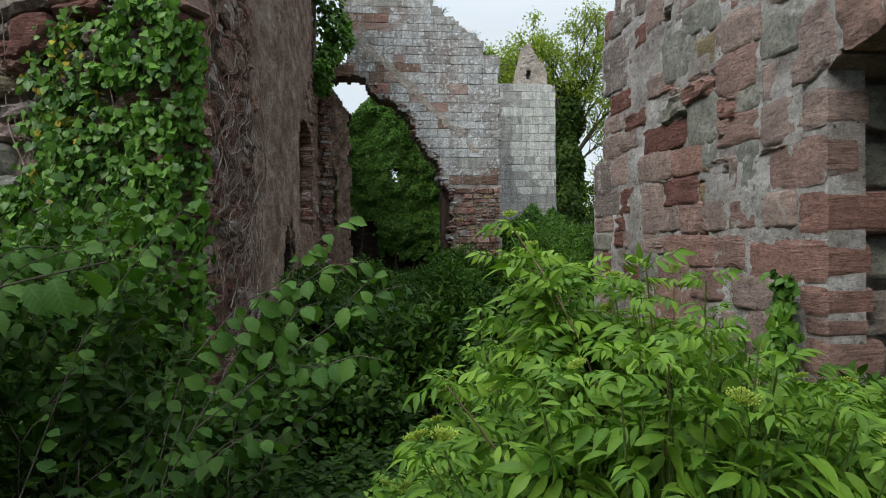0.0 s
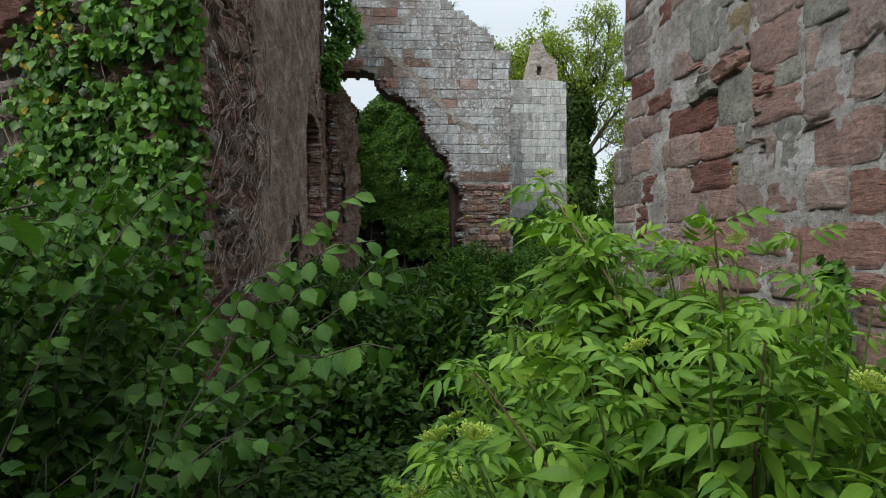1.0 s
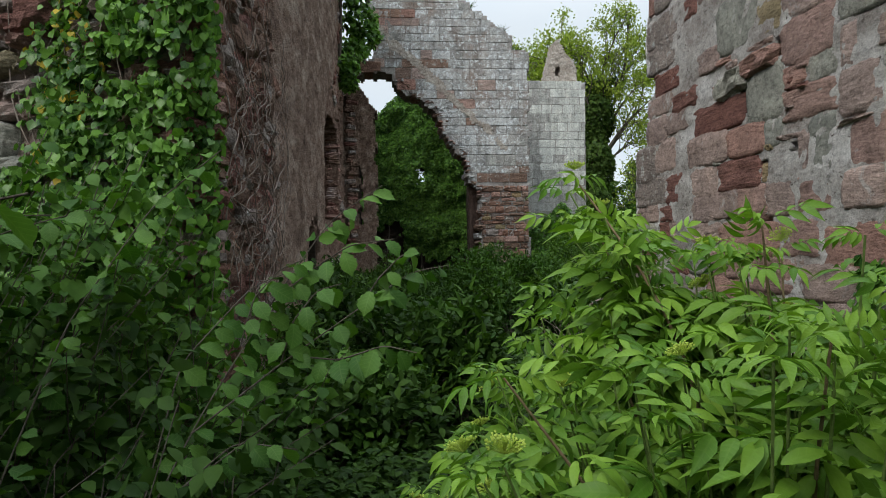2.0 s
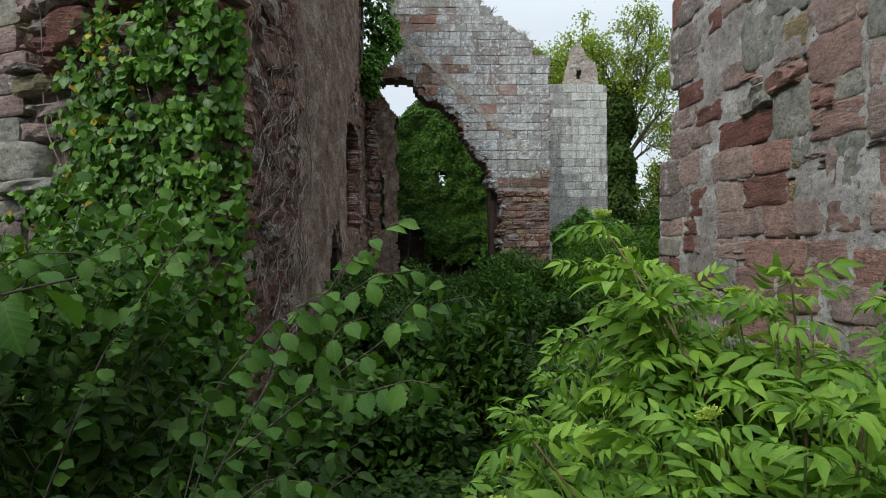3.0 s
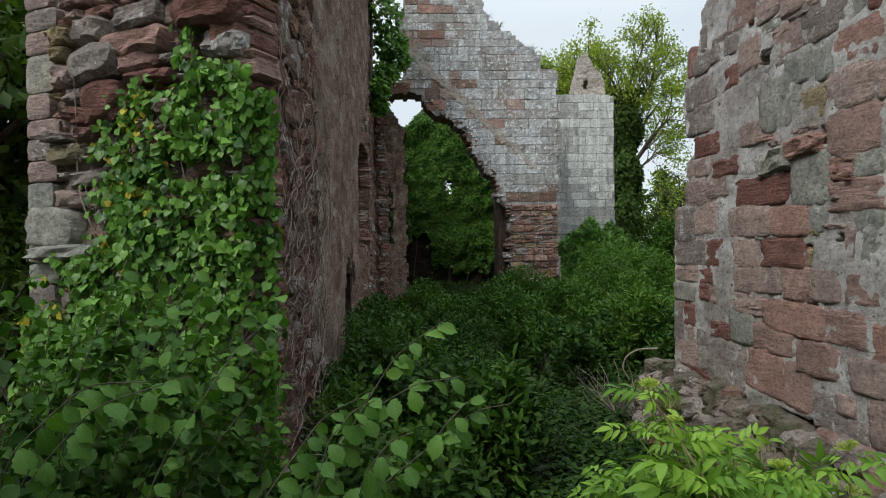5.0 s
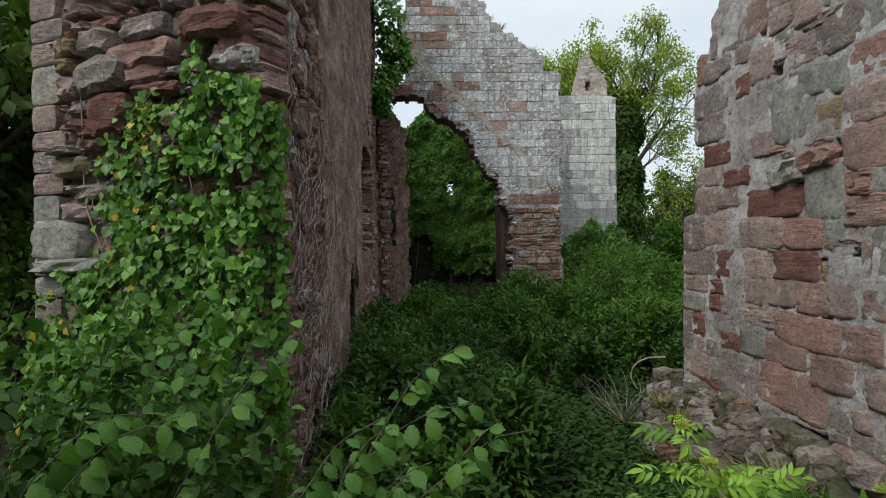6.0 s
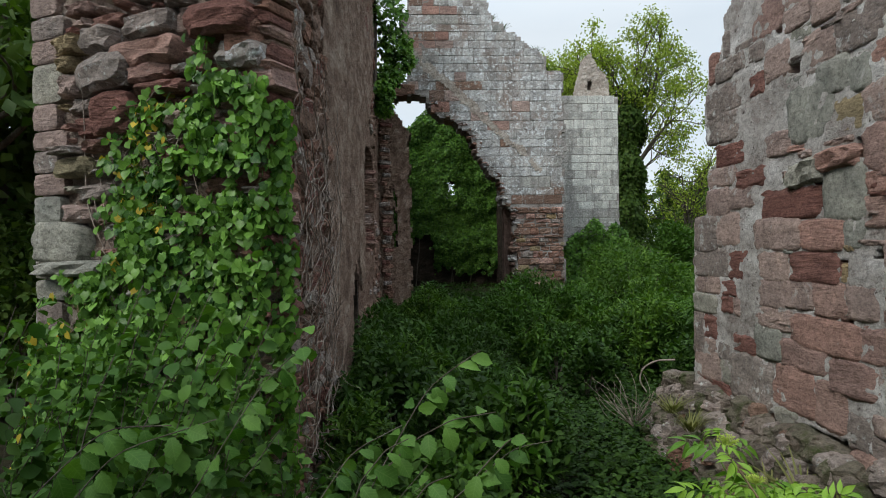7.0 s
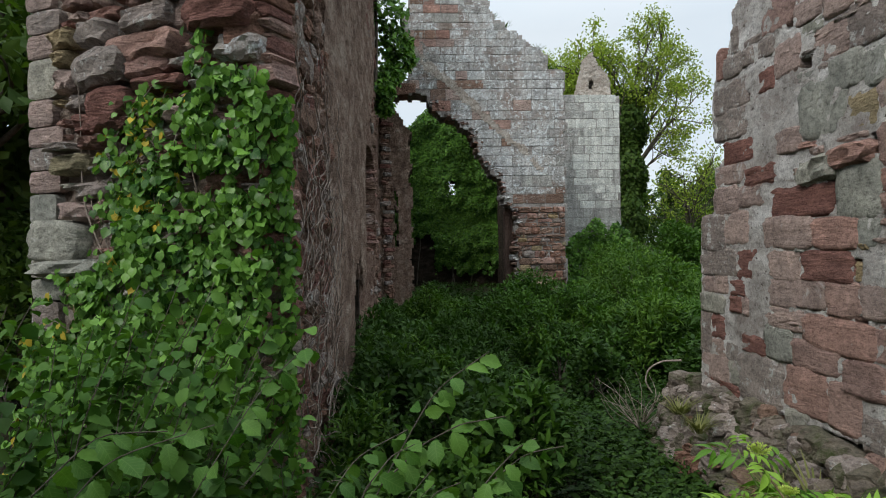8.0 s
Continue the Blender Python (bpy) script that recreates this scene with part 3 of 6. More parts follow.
STONES_NEAR = [(3.72, 4.17, 2.13, 2.38, "r"), (3.71, 3.95, 1.99, 2.12, "g"), (3.70, 4.17, 1.80, 1.98, "r"), (3.39, 3.66, 1.75, 1.98, "b"), (3.55, 3.66, 2.00, 2.21, "b"),
               (3.32, 3.66, 2.25, 2.49, "g"), (3.77, 4.17, 2.40, 2.62, "b"), (3.71, 3.92, 1.50, 1.78, "g"), (3.74, 4.04, 1.26, 1.46, "r"), (3.38, 3.65, 1.27, 1.45, "b"),
               (3.70, 4.1, 2.66, 2.86, "r"), (3.22, 3.38, 2.04, 2.17, "b"), (3.2, 3.62, 2.54, 2.74, "b"), (4.38, 4.66, 3.14, 3.34, "b"), (4.12, 4.34, 3.17, 3.36, "g")]
LIME_BANDS = [(5.4, 5.66, 1.0, 2.0), (5.42, 6.05, 0.86, 1.12), (4.98, 5.32, 2.1, 2.36), (5.14, 5.56, 2.32, 2.84), (5.45, 5.6, 2.5, 3.1), (5.4, 5.64, 3.3, 3.7),
              (4.98, 5.2, 2.55, 2.9), (5.3, 5.8, 0.8, 0.9), (3.4, 3.56, 2.0, 2.25)]
fixed = [(3.09, 3.62, -0.1, 1.98), (3.6, 3.87, 0.93, 1.2), (1.0, 3.3, 2.0, 2.5), (4.3, 4.95, 2.08, 2.36), (4.02, 4.33, 1.49, 1.68)]
fixed += [(-c[1][0], -c[0][0], c[0][1], c[2][1]) for c in cavities] + LIME_BANDS
packed = [list(s) for s in STONES_EDGE + STONES_MID + STONES_LOW + STONES_NEAR]


def free(y0, y1, z0, z1, gap=0.012):
    for s in packed:
        if y0 < s[1] + gap and y1 > s[0] - gap and z0 < s[3] + gap and z1 > s[2] - gap:
            return False
    return not any(y0 < s[1] and y1 > s[0] and z0 < s[3] and z1 > s[2] for s in fixed) and inside(right_outline, -y1, (z0 + z1) / 2) and y0 > 3.1


tables = len(packed)
for k in range(2600):
    w, hh = (rnd.uniform(0.12, 0.3), rnd.uniform(0.07, 0.16)) if k < 900 else (rnd.uniform(0.05, 0.13), rnd.uniform(0.03, 0.055))
    y0, z0 = rnd.uniform(3.1, 6.3), rnd.uniform(0.4, 3.5)
    if free(y0, y0 + w, z0, z0 + hh):
        s = [y0, y0 + w, z0, z0 + hh, rnd.choice("kbkgkgbkrbd")]
        for _ in range(9):
            for i, d in ((0, -0.01), (1, 0.01), (2, -0.01), (3, 0.01)):
                t = s[:4]
                t[i] += d
                if free(*t):
                    s = t + s[4:]
        packed.append(s)
for k, (y0, y1, z0, z1, kind) in enumerate(packed):
    lift = rnd.uniform(0.006, 0.015) if k < tables else rnd.uniform(0.0, 0.011)
    set_stone(wall_right, rnd.choice(BEDDED if kind == "d" or (kind == "r" and rnd.random() < 0.5) else WORN), TONES[kind], (RIGHT_X, (y0 + y1) / 2, (z0 + z1) / 2),
              (y1 - y0) * 1.08 + 0.018, (z1 - z0) * 1.08 + 0.02, 0.22, (-1, 0), rnd.uniform(-0.015, 0.015), lift)
# the two smooth bosses beside the cavity, the set-back blocks, and the flat chips packed in the gaps
set_stone(wall_right, CHUNKS[2], RED, (RIGHT_X, 4.43, 2.235), 0.44, 0.15, 0.2, (-1, 0), 0.02, 0.045)
set_stone(wall_right, CHUNKS[5], GREY, (RIGHT_X, 4.76, 2.18), 0.38, 0.19, 0.22, (-1, 0), 0.1, 0.04)
set_stone(wall_right, WORN[3], DEEP, (RIGHT_X + 0.05, 4.17, 1.58), 0.24, 0.19, 0.2, (-1, 0), 0, 0.0)
set_stone(wall_right, WORN[5], DEEP, (RIGHT_X + 0.06, 4.85, 2.81), 0.15, 0.14, 0.2, (-1, 0), 0, 0.0)
for y, z, w, h, kind in ((4.32, 1.68, 0.09, 0.05, "p"), (4.36, 1.53, 0.06, 0.12, "p"), (4.9, 1.75, 0.08, 0.07, "p"), (4.95, 1.66, 0.1, 0.05, "g"),
                         (4.4, 2.34, 0.3, 0.05, "b"), (4.75, 2.31, 0.16, 0.06, "b"), (4.97, 2.2, 0.12, 0.05, "b"), (4.85, 2.36, 0.2, 0.05, "r"),
                         (4.05, 2.04, 0.16, 0.05, "d"), (4.0, 2.11, 0.18, 0.05, "r"), (4.03, 1.99, 0.2, 0.04, "d"), (4.1, 1.88, 0.1, 0.04, "b"),
                         (4.12, 1.71, 0.26, 0.045, "b"), (5.1, 1.15, 0.3, 0.05, "b"), (3.55, 1.71, 0.3, 0.03, "b"), (4.82, 2.97, 0.2, 0.05, "k"),
                         (4.66, 3.04, 0.22, 0.06, "b"), (4.45, 3.09, 0.24, 0.05, "k"), (4.25, 3.12, 0.22, 0.06, "b")):
    set_stone(wall_right, rnd.choice(SLATES), TONES[kind], (RIGHT_X, y, z), w, h, 0.1, (-1, 0), rnd.uniform(-0.08, 0.08), rnd.uniform(0.006, 0.016))
# corner stones that turn into the embrasure, on a mortared jamb
part("jamb_bed", box_mesh("jamb_bed", (RIGHT_X + 0.006, 3.129, -0.3), (RIGHT_X + 0.22, 3.36, 2.06), MORTAR), wall_right)
for z0, z1, y1, deep, kind in ((1.77, 1.98, 3.36, 0.21, "b"), (1.47, 1.74, 3.6, 0.15, "r"), (1.21, 1.44, 3.35, 0.4, "r"), (0.95, 1.19, 3.85, 0.22, "r"),
                               (0.78, 0.94, 3.5, 0.23, "r"), (0.68, 0.77, 3.3, 0.2, "r"), (0.46, 0.66, 3.34, 0.29, "r"), (0.2, 0.45, 3.4, 0.2, "b"),
                               (-0.1, 0.18, 3.3, 0.3, "r")):
    set_stone(wall_right, rnd.choice(DRESSED), TONES[kind], (RIGHT_X, (3.12 + y1) / 2, (z0 + z1) / 2), y1 - 3.12, z1 - z0 - 0.004, deep + 0.03, (-1, 0), 0.0, 0.004)
for z0, z1, back, kind in ((1.76, 2.0, 0.02, "g"), (1.46, 1.72, 0.1, "g"), (0.96, 1.2, 0.07, "g"), (0.66, 0.9, 0.05, "k"), (0.3, 0.6, 0.05, "k")):
    set_stone(wall_right, rnd.choice(WORN), TONES[kind], (RIGHT_X + 0.44, 3.15 + back, (z0 + z1) / 2), 0.44, z1 - z0, 0.25, (0, -1), 0.0, 0.0)
# voussoirs over the embrasure
for k in range(8):
    y = 3.2 - k * 0.28
    off = (y - 2.2) / 1.02
    lean = math.atan(0.33 * off)
    z = 2.225 - 0.17 * off * off + 0.19 * math.cos(lean)
    set_stone(wall_right, rnd.choice(DRESSED), (BROWN, RED)[k % 2], (RIGHT_X, y, z), 0.278, 0.4, 0.9, (-1, 0), lean, 0.016)
# upper courses, and those behind the eye
coursed(wall_right, [(-3.95, 2.92), (-3.95, 3.4), (3.9, 3.4), (3.9, 2.72), (-3.1, 2.76)], (RIGHT_X, 0, 0), (-1, 0), (0.2, 0.3), (0.3, 0.6), WORN,
        lambda u, v: rnd.choice((RED, BROWN, GREY, BROWN)), 0.2, (0.004, 0.016), 0.03)
coursed(wall_right, [(-5.0, 3.45), (-5.0, 4.2), (3.9, 4.2), (3.9, 3.45)], (RIGHT_X, 0, 0), (-1, 0), (0.2, 0.3), (0.3, 0.6), ASHLAR,
        lambda u, v: rnd.choice((RED, BROWN, GREY, BROWN)), 0.2, (0.01, 0.03), 0.03)
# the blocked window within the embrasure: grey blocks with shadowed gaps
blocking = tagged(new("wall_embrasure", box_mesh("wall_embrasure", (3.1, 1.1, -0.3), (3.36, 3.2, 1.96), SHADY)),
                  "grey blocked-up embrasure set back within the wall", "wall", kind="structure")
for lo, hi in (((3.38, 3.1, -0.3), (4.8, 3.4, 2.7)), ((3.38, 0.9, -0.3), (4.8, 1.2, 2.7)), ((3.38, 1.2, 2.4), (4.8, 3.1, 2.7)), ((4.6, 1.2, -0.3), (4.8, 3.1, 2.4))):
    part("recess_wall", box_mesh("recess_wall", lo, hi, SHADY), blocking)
for y, z, w, h, nose in ((2.9, 1.87, 0.5, 0.22, 0.22), (2.95, 1.07, 0.34, 0.2, 0.12), (2.8, 0.75, 0.6, 0.3, 0.2), (2.9, 0.3, 0.5, 0.4, 0.2),
                         (2.3, 1.87, 0.5, 0.22, 0.2), (2.3, 1.4, 0.5, 0.3, 0.12), (2.2, 0.8, 0.5, 0.3, 0.16)):
    set_stone(blocking, rnd.choice(BLOCKS), GREY, (3.0, y, z), w, h, 0.3, (-1, 0), 0.0, nose)

# footing of loose rubble along the wall's foot
footing = base_of("rubble_footing", (2.2, 5.2, -0.3))
tagged(footing, "collapsed mortared rubble footing at the wall's foot", "rubble")
heap = [(-6.9, -0.3), (-6.75, 0.05), (-6.3, 0.28), (-5.6, 0.36), (-4.9, 0.26), (-4.2, 0.3), (-3.4, 0.1), (-3.1, -0.3)]
part("bedding", slab_mesh("bedding", heap, (2.31 - 2.2, 0 - 5.2, 0.3), (-1, 0), 0.4, 0.04, 0.1, EARTH, (), 0.08, 8), footing, "crumbling earthy mortar")
for k in range(230):
    y = rnd.uniform(3.9, 6.95)
    z = rnd.uniform(-0.25, 0.42)
    x = 2.36 - 0.66 * (0.45 - z) * rnd.uniform(0.5, 1.0)
    w = rnd.uniform(0.1, 0.3)
    set_stone(footing, rnd.choice(CHUNKS), rnd.choice((MOSSY, DUSK, MOSSY, SHADY, MOSSY, DUSK)), (x - 2.2, y - 5.2, z + 0.3), w, w * rnd.uniform(0.45, 0.9),
              w * 0.9, (-1, rnd.uniform(-1.0, 0.6)), rnd.uniform(-0.5, 0.5), 0.03)

# ---- the thick left wall: broken end, inner face, plaster ----
END_A, END_B = Vector((-1.05, 4.2)), Vector((-2.72, 5.06))
end_way = (END_A - END_B).normalized()
end_out = (end_way.y, -end_way.x)
end_len = (END_A - END_B).length
end_poly = [(0, -0.4), (0, 9.0), (end_len, 9.0), (end_len, -0.4)]
def prism_mesh(name, plan, low, tops, material):
    """A solid over a plan of points, each with its own top."""
    n = len(plan)
    v = [(x, y, low) for x, y in plan] + [(x, y, t) for (x, y), t in zip(plan, tops)]
    me = bpy.data.meshes.new(name)
    me.from_pydata(v, [], [list(range(n))[::-1], list(range(n, 2 * n))] + [(k, (k + 1) % n, n + (k + 1) % n, n + k) for k in range(n)])
    me.materials.append(material)
    return me


wall_left = tagged(new("wall_left", slab_mesh("wall_left", [(9.2, -0.4), (9.2, 6.2), (13.0, 7.6), (16.5, 9.0), (19.2, 9.0), (19.2, -0.4)], (-1.08, 0, 0), (1, 0), 0.55, 0.1, 0.05, INNER,
                                              [[(9.7, -0.4), (11.3, -0.4), (11.3, 1.1), (10.8, 1.5), (10.0, 1.45), (9.7, 1.2)],
                                               [(12.5, 1.6), (16.9, 1.5), (16.95, 3.6), (16.2, 4.0), (13.4, 3.7), (12.6, 3.2)],
                                               [(17.7, 3.4), (18.4, 3.4), (18.4, 4.1), (18.05, 4.4), (17.7, 4.1)]], 0.05, 21)),
                   "tall thick ruined sandstone wall with a broken end", "wall", kind="structure")
part("near_face", slab_mesh("near_face", [(4.22, -0.4), (4.22, 4.0), (6.5, 4.8), (9.2, 6.2), (9.2, -0.4)], (-1.08, 0, 0), (1, 0), 0.07, 0.06, 0.05, INNER, (), 0.0, 23), wall_left)
part("near_core", prism_mesh("near_core", [(-1.13, 4.32), (-1.13, 9.25), (-2.66, 9.25), (-2.66, 5.14)], -0.4, (4.0, 6.2, 6.2, 4.0), SHADY), wall_left)
part("wall_core", prism_mesh("wall_core", [(-1.63, 9.22), (-1.63, 19.2), (-2.66, 19.2), (-2.66, 9.22)], -0.4, (6.2, 9.0, 9.0, 6.2), SHADY), wall_left)
part("broken_end", slab_mesh("broken_end", [(0, -0.4), (0, 4.0), (end_len, 4.0), (end_len, -0.4)], (END_B.x, END_B.y, 0), end_out, 0.07, 0.05, 0.06, CORE, (), 0.0, 33), wall_left,
     "rough mortared rubble core")


def end_point(u, z, off=0.0):
    p = END_B + end_way * u
    return Vector((p.x + end_out[0] * off, p.y + end_out[1] * off, z))


# dressed corner stones at the outer edge
for k, (z0, z1, kind) in enumerate(((3.7, 3.95, "b"), (3.54, 3.7, "g"), (3.28, 3.54, "b"), (3.13, 3.28, "k"), (2.97, 3.13, "b"), (2.71, 2.97, "g"), (2.53, 2.71, "b"), (2.4, 2.53, "b"),
                                    (2.25, 2.4, "k"), (2.1, 2.25, "b"), (1.91, 2.1, "g"), (1.68, 1.91, "b"), (1.55, 1.68, "g"), (1.41, 1.55, "g"), (1.2, 1.41, "k"), (1.0, 1.2, "b"),
                                    (0.7, 1.0, "g"), (0.4, 0.7, "b"), (0.1, 0.4, "g"))):
    w = (0.24, 0.3)[k % 2] * rnd.uniform(0.95, 1.1)
    set_stone(wall_left, rnd.choice(DRESSED), TONES[kind], end_point(w / 2 - 0.02, (z0 + z1) / 2), w, z1 - z0 - 0.008, 0.3, end_out, 0, 0.06)
# the rubble core laid bare: slabs bedded flat, the largest first, smaller ones packed between
END_STONES = [(1.43, 1.85, 2.93, 3.1, "d"), (0.78, 1.31, 2.84, 3.0, "r"), (0.94, 1.27, 3.0, 3.14, "k"), (0.5, 0.93, 2.72, 2.93, "k"), (0.94, 1.25, 2.74, 2.83, "r"),
              (1.01, 1.36, 2.65, 2.73, "d"), (0.54, 0.8, 2.97, 3.12, "k"), (1.62, 1.89, 2.75, 2.88, "w"), (0.65, 0.96, 2.44, 2.68, "d"), (1.24, 1.47, 2.44, 2.54, "b"),
              (1.07, 1.28, 2.36, 2.43, "b"), (1.16, 1.35, 2.25, 2.34, "d"), (0.28, 0.46, 3.0, 3.11, "p"), (0.28, 0.56, 2.21, 2.32, "p"), (0.26, 0.49, 2.35, 2.4, "k")]
END_SMALL = [(0.45, 0.75, 2.05, 2.15, "k"), (1.25, 1.42, 3.0, 3.15, "b"), (0.6, 0.82, 3.13, 3.2, "r"), (0.44, 0.63, 2.45, 2.57, "d"), (0.39, 0.64, 2.6, 2.7, "k"),
             (0.31, 0.46, 2.72, 2.86, "b"), (0.3, 0.42, 2.88, 2.98, "p"), (0.63, 0.82, 1.95, 2.04, "r"), (0.74, 0.94, 2.13, 2.2, "k"), (0.3, 0.62, 1.92, 2.02, "b")]
rubble_set = [list(e) for e in END_STONES + END_SMALL]
for k in range(5000):
    w = rnd.uniform(0.14, 0.34) if k < 1500 else rnd.uniform(0.06, 0.15)
    h = w * rnd.uniform(0.32, 0.62)
    u, z = rnd.uniform(0.3, end_len - w), rnd.uniform(0.4, 3.95)
    if (u > 0.62 or not 1.56 < z + h < 1.98) and not any(u < e[1] + 0.012 and u + w > e[0] - 0.012 and z < e[3] + 0.012 and z + h > e[2] - 0.012 for e in rubble_set):
        rubble_set.append([u, u + w, z, z + h, rnd.choice("rrdbkkpgb")])
TONES["w"] = PALE
for k, (u0, u1, z0, z1, kind) in enumerate(rubble_set):
    big = k < len(END_STONES)
    set_stone(wall_left, rnd.choice(CHUNKS if (z1 - z0) > 0.4 * (u1 - u0) else SLATES), TONES[kind], end_point((u0 + u1) / 2, (z0 + z1) / 2), (u1 - u0) * 1.08, (z1 - z0) * 1.12, 0.22,
              (end_out[0] + rnd.uniform(-0.2, 0.2), end_out[1]), rnd.uniform(-0.09, 0.09), rnd.uniform(0.12, 0.19) if big else rnd.uniform(0.05, 0.13))
# the large pale slab and the shelf below it
set_stone(wall_left, WORN[5], GREY, end_point(0.25, 1.79), 0.44, 0.26, 0.3, end_out, -0.06, 0.12)
set_stone(wall_left, SLATES[1], GREY, end_point(0.34, 1.62), 0.56, 0.1, 0.3, end_out, 0.02, 0.15)
# bare stones of the inner face, before and beyond the plaster
for k in range(62):
    z = 0.1 + k * 0.062
    set_stone(wall_left, rnd.choice(SLATES), rnd.choice((SHADY, DEEP, RED, DUSK)), end_point(end_len - 0.12 + rnd.uniform(-0.03, 0.02), z), rnd.uniform(0.28, 0.42), rnd.uniform(0.06, 0.11), 0.25, end_out,
              rnd.uniform(-0.12, 0.12), rnd.uniform(0.03, 0.075))
for y0, y1, z1, count in ((4.3, 7.0, 4.2, 430), (12.2, 19.0, 8.4, 230)):
    for k in range(count):
        y, z = rnd.uniform(y0, y1), rnd.uniform(-0.1, z1)
        if 12.2 < y < 17.1 and 1.3 < z < 4.1 or y > 17.5 and 3.2 < z < 4.6:
            continue
        w = rnd.uniform(0.18, 0.45)
        set_stone(wall_left, rnd.choice(SLATES), rnd.choice((SHADY, SHADY, DUSK, SHADY, DEEP)), (-1.08, y, z), w, w * rnd.uniform(0.35, 0.6), 0.2,
                  (1, rnd.uniform(-0.25, 0.1)), rnd.uniform(-0.3, 0.1), rnd.uniform(0.01, 0.075))
skin = [(6.9, 0.35), (6.8, 2.0), (6.7, 4.0), (6.6, 4.8), (9.2, 6.1), (13.0, 7.5), (16.6, 8.9), (16.4, 6.2), (15.0, 4.7), (13.6, 4.2), (12.6, 3.6), (12.4, 2.6), (12.3, 1.3), (11.4, 1.0), (11.3, 1.3),
        (10.8, 1.6), (10.0, 1.5), (9.6, 1.2), (9.4, 0.2), (8.2, 0.1)]
# the low doorway's shade is painted on as a near-black jamb
part("recess_jamb", box_mesh("recess_jamb", (-1.62, 11.16, -0.3), (-1.09, 11.4, 1.3), SHADE_STONE), wall_left)
for k in range(26):
    z = 1.55 + k * 0.095
    set_stone(wall_left, rnd.choice(CHUNKS), rnd.choice((SHADY, RED, DEEP, BROWN, SHADY)), (-1.22 + rnd.uniform(-0.04, 0.04), 16.93, z), rnd.uniform(0.25, 0.4), 0.11, 0.25, (0.2, -1), rnd.uniform(-0.1, 0.1),
              rnd.uniform(0.0, 0.12))
part("plaster", slab_mesh("plaster", skin, (-1.02, 0, 0), (1, 0), 0.05, 0.06, 0.035, PLASTER, (), 0.12, 5), wall_left, "stained brown-grey lime plaster")

# ---- the pale gable across the far end ----
GABLE_Y = 19.05
gable_poly = [(-1.6, 5.95), (0.34, 5.93), (0.37, 5.62), (0.82, 5.35), (1.15, 5.14), (1.54, 4.89), (1.74, 4.22), (1.92, 3.95), (2.32, 3.55), (2.44, 3.15),
              (2.51, 2.82), (2.8, 2.7), (2.76, 1.48), (2.8, 0.83), (3.0, 0.3), (3.0, -0.4), (4.18, -0.4), (4.22, 6.54), (3.71, 6.67), (3.7, 7.11), (3.43, 7.18),
              (3.03, 7.49), (2.53, 7.84), (2.16, 8.09), (2.04, 8.49), (1.5, 9.0), (0.6, 9.7), (-0.12, 9.6), (-0.14, 8.24), (-0.32, 8.09), (-0.29, 7.62),
              (-0.19, 7.38), (-0.2, 6.33), (-1.6, 6.4)]
wall_gable = tagged(new("wall_gable", slab_mesh("wall_gable", gable_poly, (0, GABLE_Y, 0), (0, -1), 0.9, 0.06, 0.025, GABLE_LIME, (), 0.13, 41)),
                    "pale limewashed ruined gable wall with a broken archway", "wall", kind="structure")


def gable_stone(x, z):
    if z < 3.0 and x > 2.4:
        return rnd.choice((RUSTY, RUSTY, RUSTY, SHADY, BUFF, DUSK, SHADY, RED))
    red = noise.noise((x * 1.1, z * 1.3, 2.0)) + (0.55 if x < 1.2 else 0.0) + 0.5 * max(0.0, 3.6 - z) - 0.12 * (x - 1)
    if red > 0.72 or (red > 0.35 and rnd.random() < 0.4):
        return rnd.choice((RUSTY, RED, BROWN))
    return PALE if rnd.random() < 0.92 else rnd.choice((RUSTY, BROWN, TOWER_GREY, TOWER_GREY))


low_pier = [(2.8, -0.3), (2.8, 2.8), (4.17, 2.8), (4.17, -0.3)]
coursed(wall_gable, [p for p in gable_poly if p[0] > -0.5] + [(-0.2, 5.95)], (0, GABLE_Y, 0), (0, -1), (0.2, 0.32), (0.26, 0.78), ASHLAR, gable_stone, 0.3, (0.008, 0.03),
        0.014, lo=2.85, lean=0.012, hi=9.0)
coursed(wall_gable, low_pier, (0, GABLE_Y, 0), (0, -1), (0.08, 0.21), (0.12, 0.46), WORN + CHUNKS + SLATES, gable_stone, 0.2, (0.0, 0.1), 0.008, lo=-0.2, hi=2.8, lean=0.05)
# broken stones left along the arch's ragged edge
edge = [(0.36, 5.75), (0.82, 5.35), (1.15, 5.14), (1.54, 4.89), (1.74, 4.22), (1.92, 3.95), (2.32, 3.55), (2.44, 3.15), (2.51, 2.82), (2.8, 2.7), (2.77, 1.5), (2.82, 0.4)]
for (x0, z0), (x1, z1) in zip(edge, edge[1:]):
    steps = max(1, int(math.hypot(x1 - x0, z1 - z0) / 0.13))
    for k in range(steps):
        f = (k + rnd.random()) / steps
        w = rnd.uniform(0.16, 0.36)
        set_stone(wall_gable, rnd.choice(CHUNKS), rnd.choice((RUSTY, BROWN, PALE, RED, SHADY)), (x0 + (x1 - x0) * f + rnd.uniform(-0.02, 0.1), GABLE_Y, z0 + (z1 - z0) * f + rnd.uniform(0, 0.08)),
                  w, w * rnd.uniform(0.35, 0.6), 0.7, (rnd.uniform(-0.2, 0.1), -1), rnd.uniform(-0.15, 0.15), rnd.uniform(-0.02, 0.03))
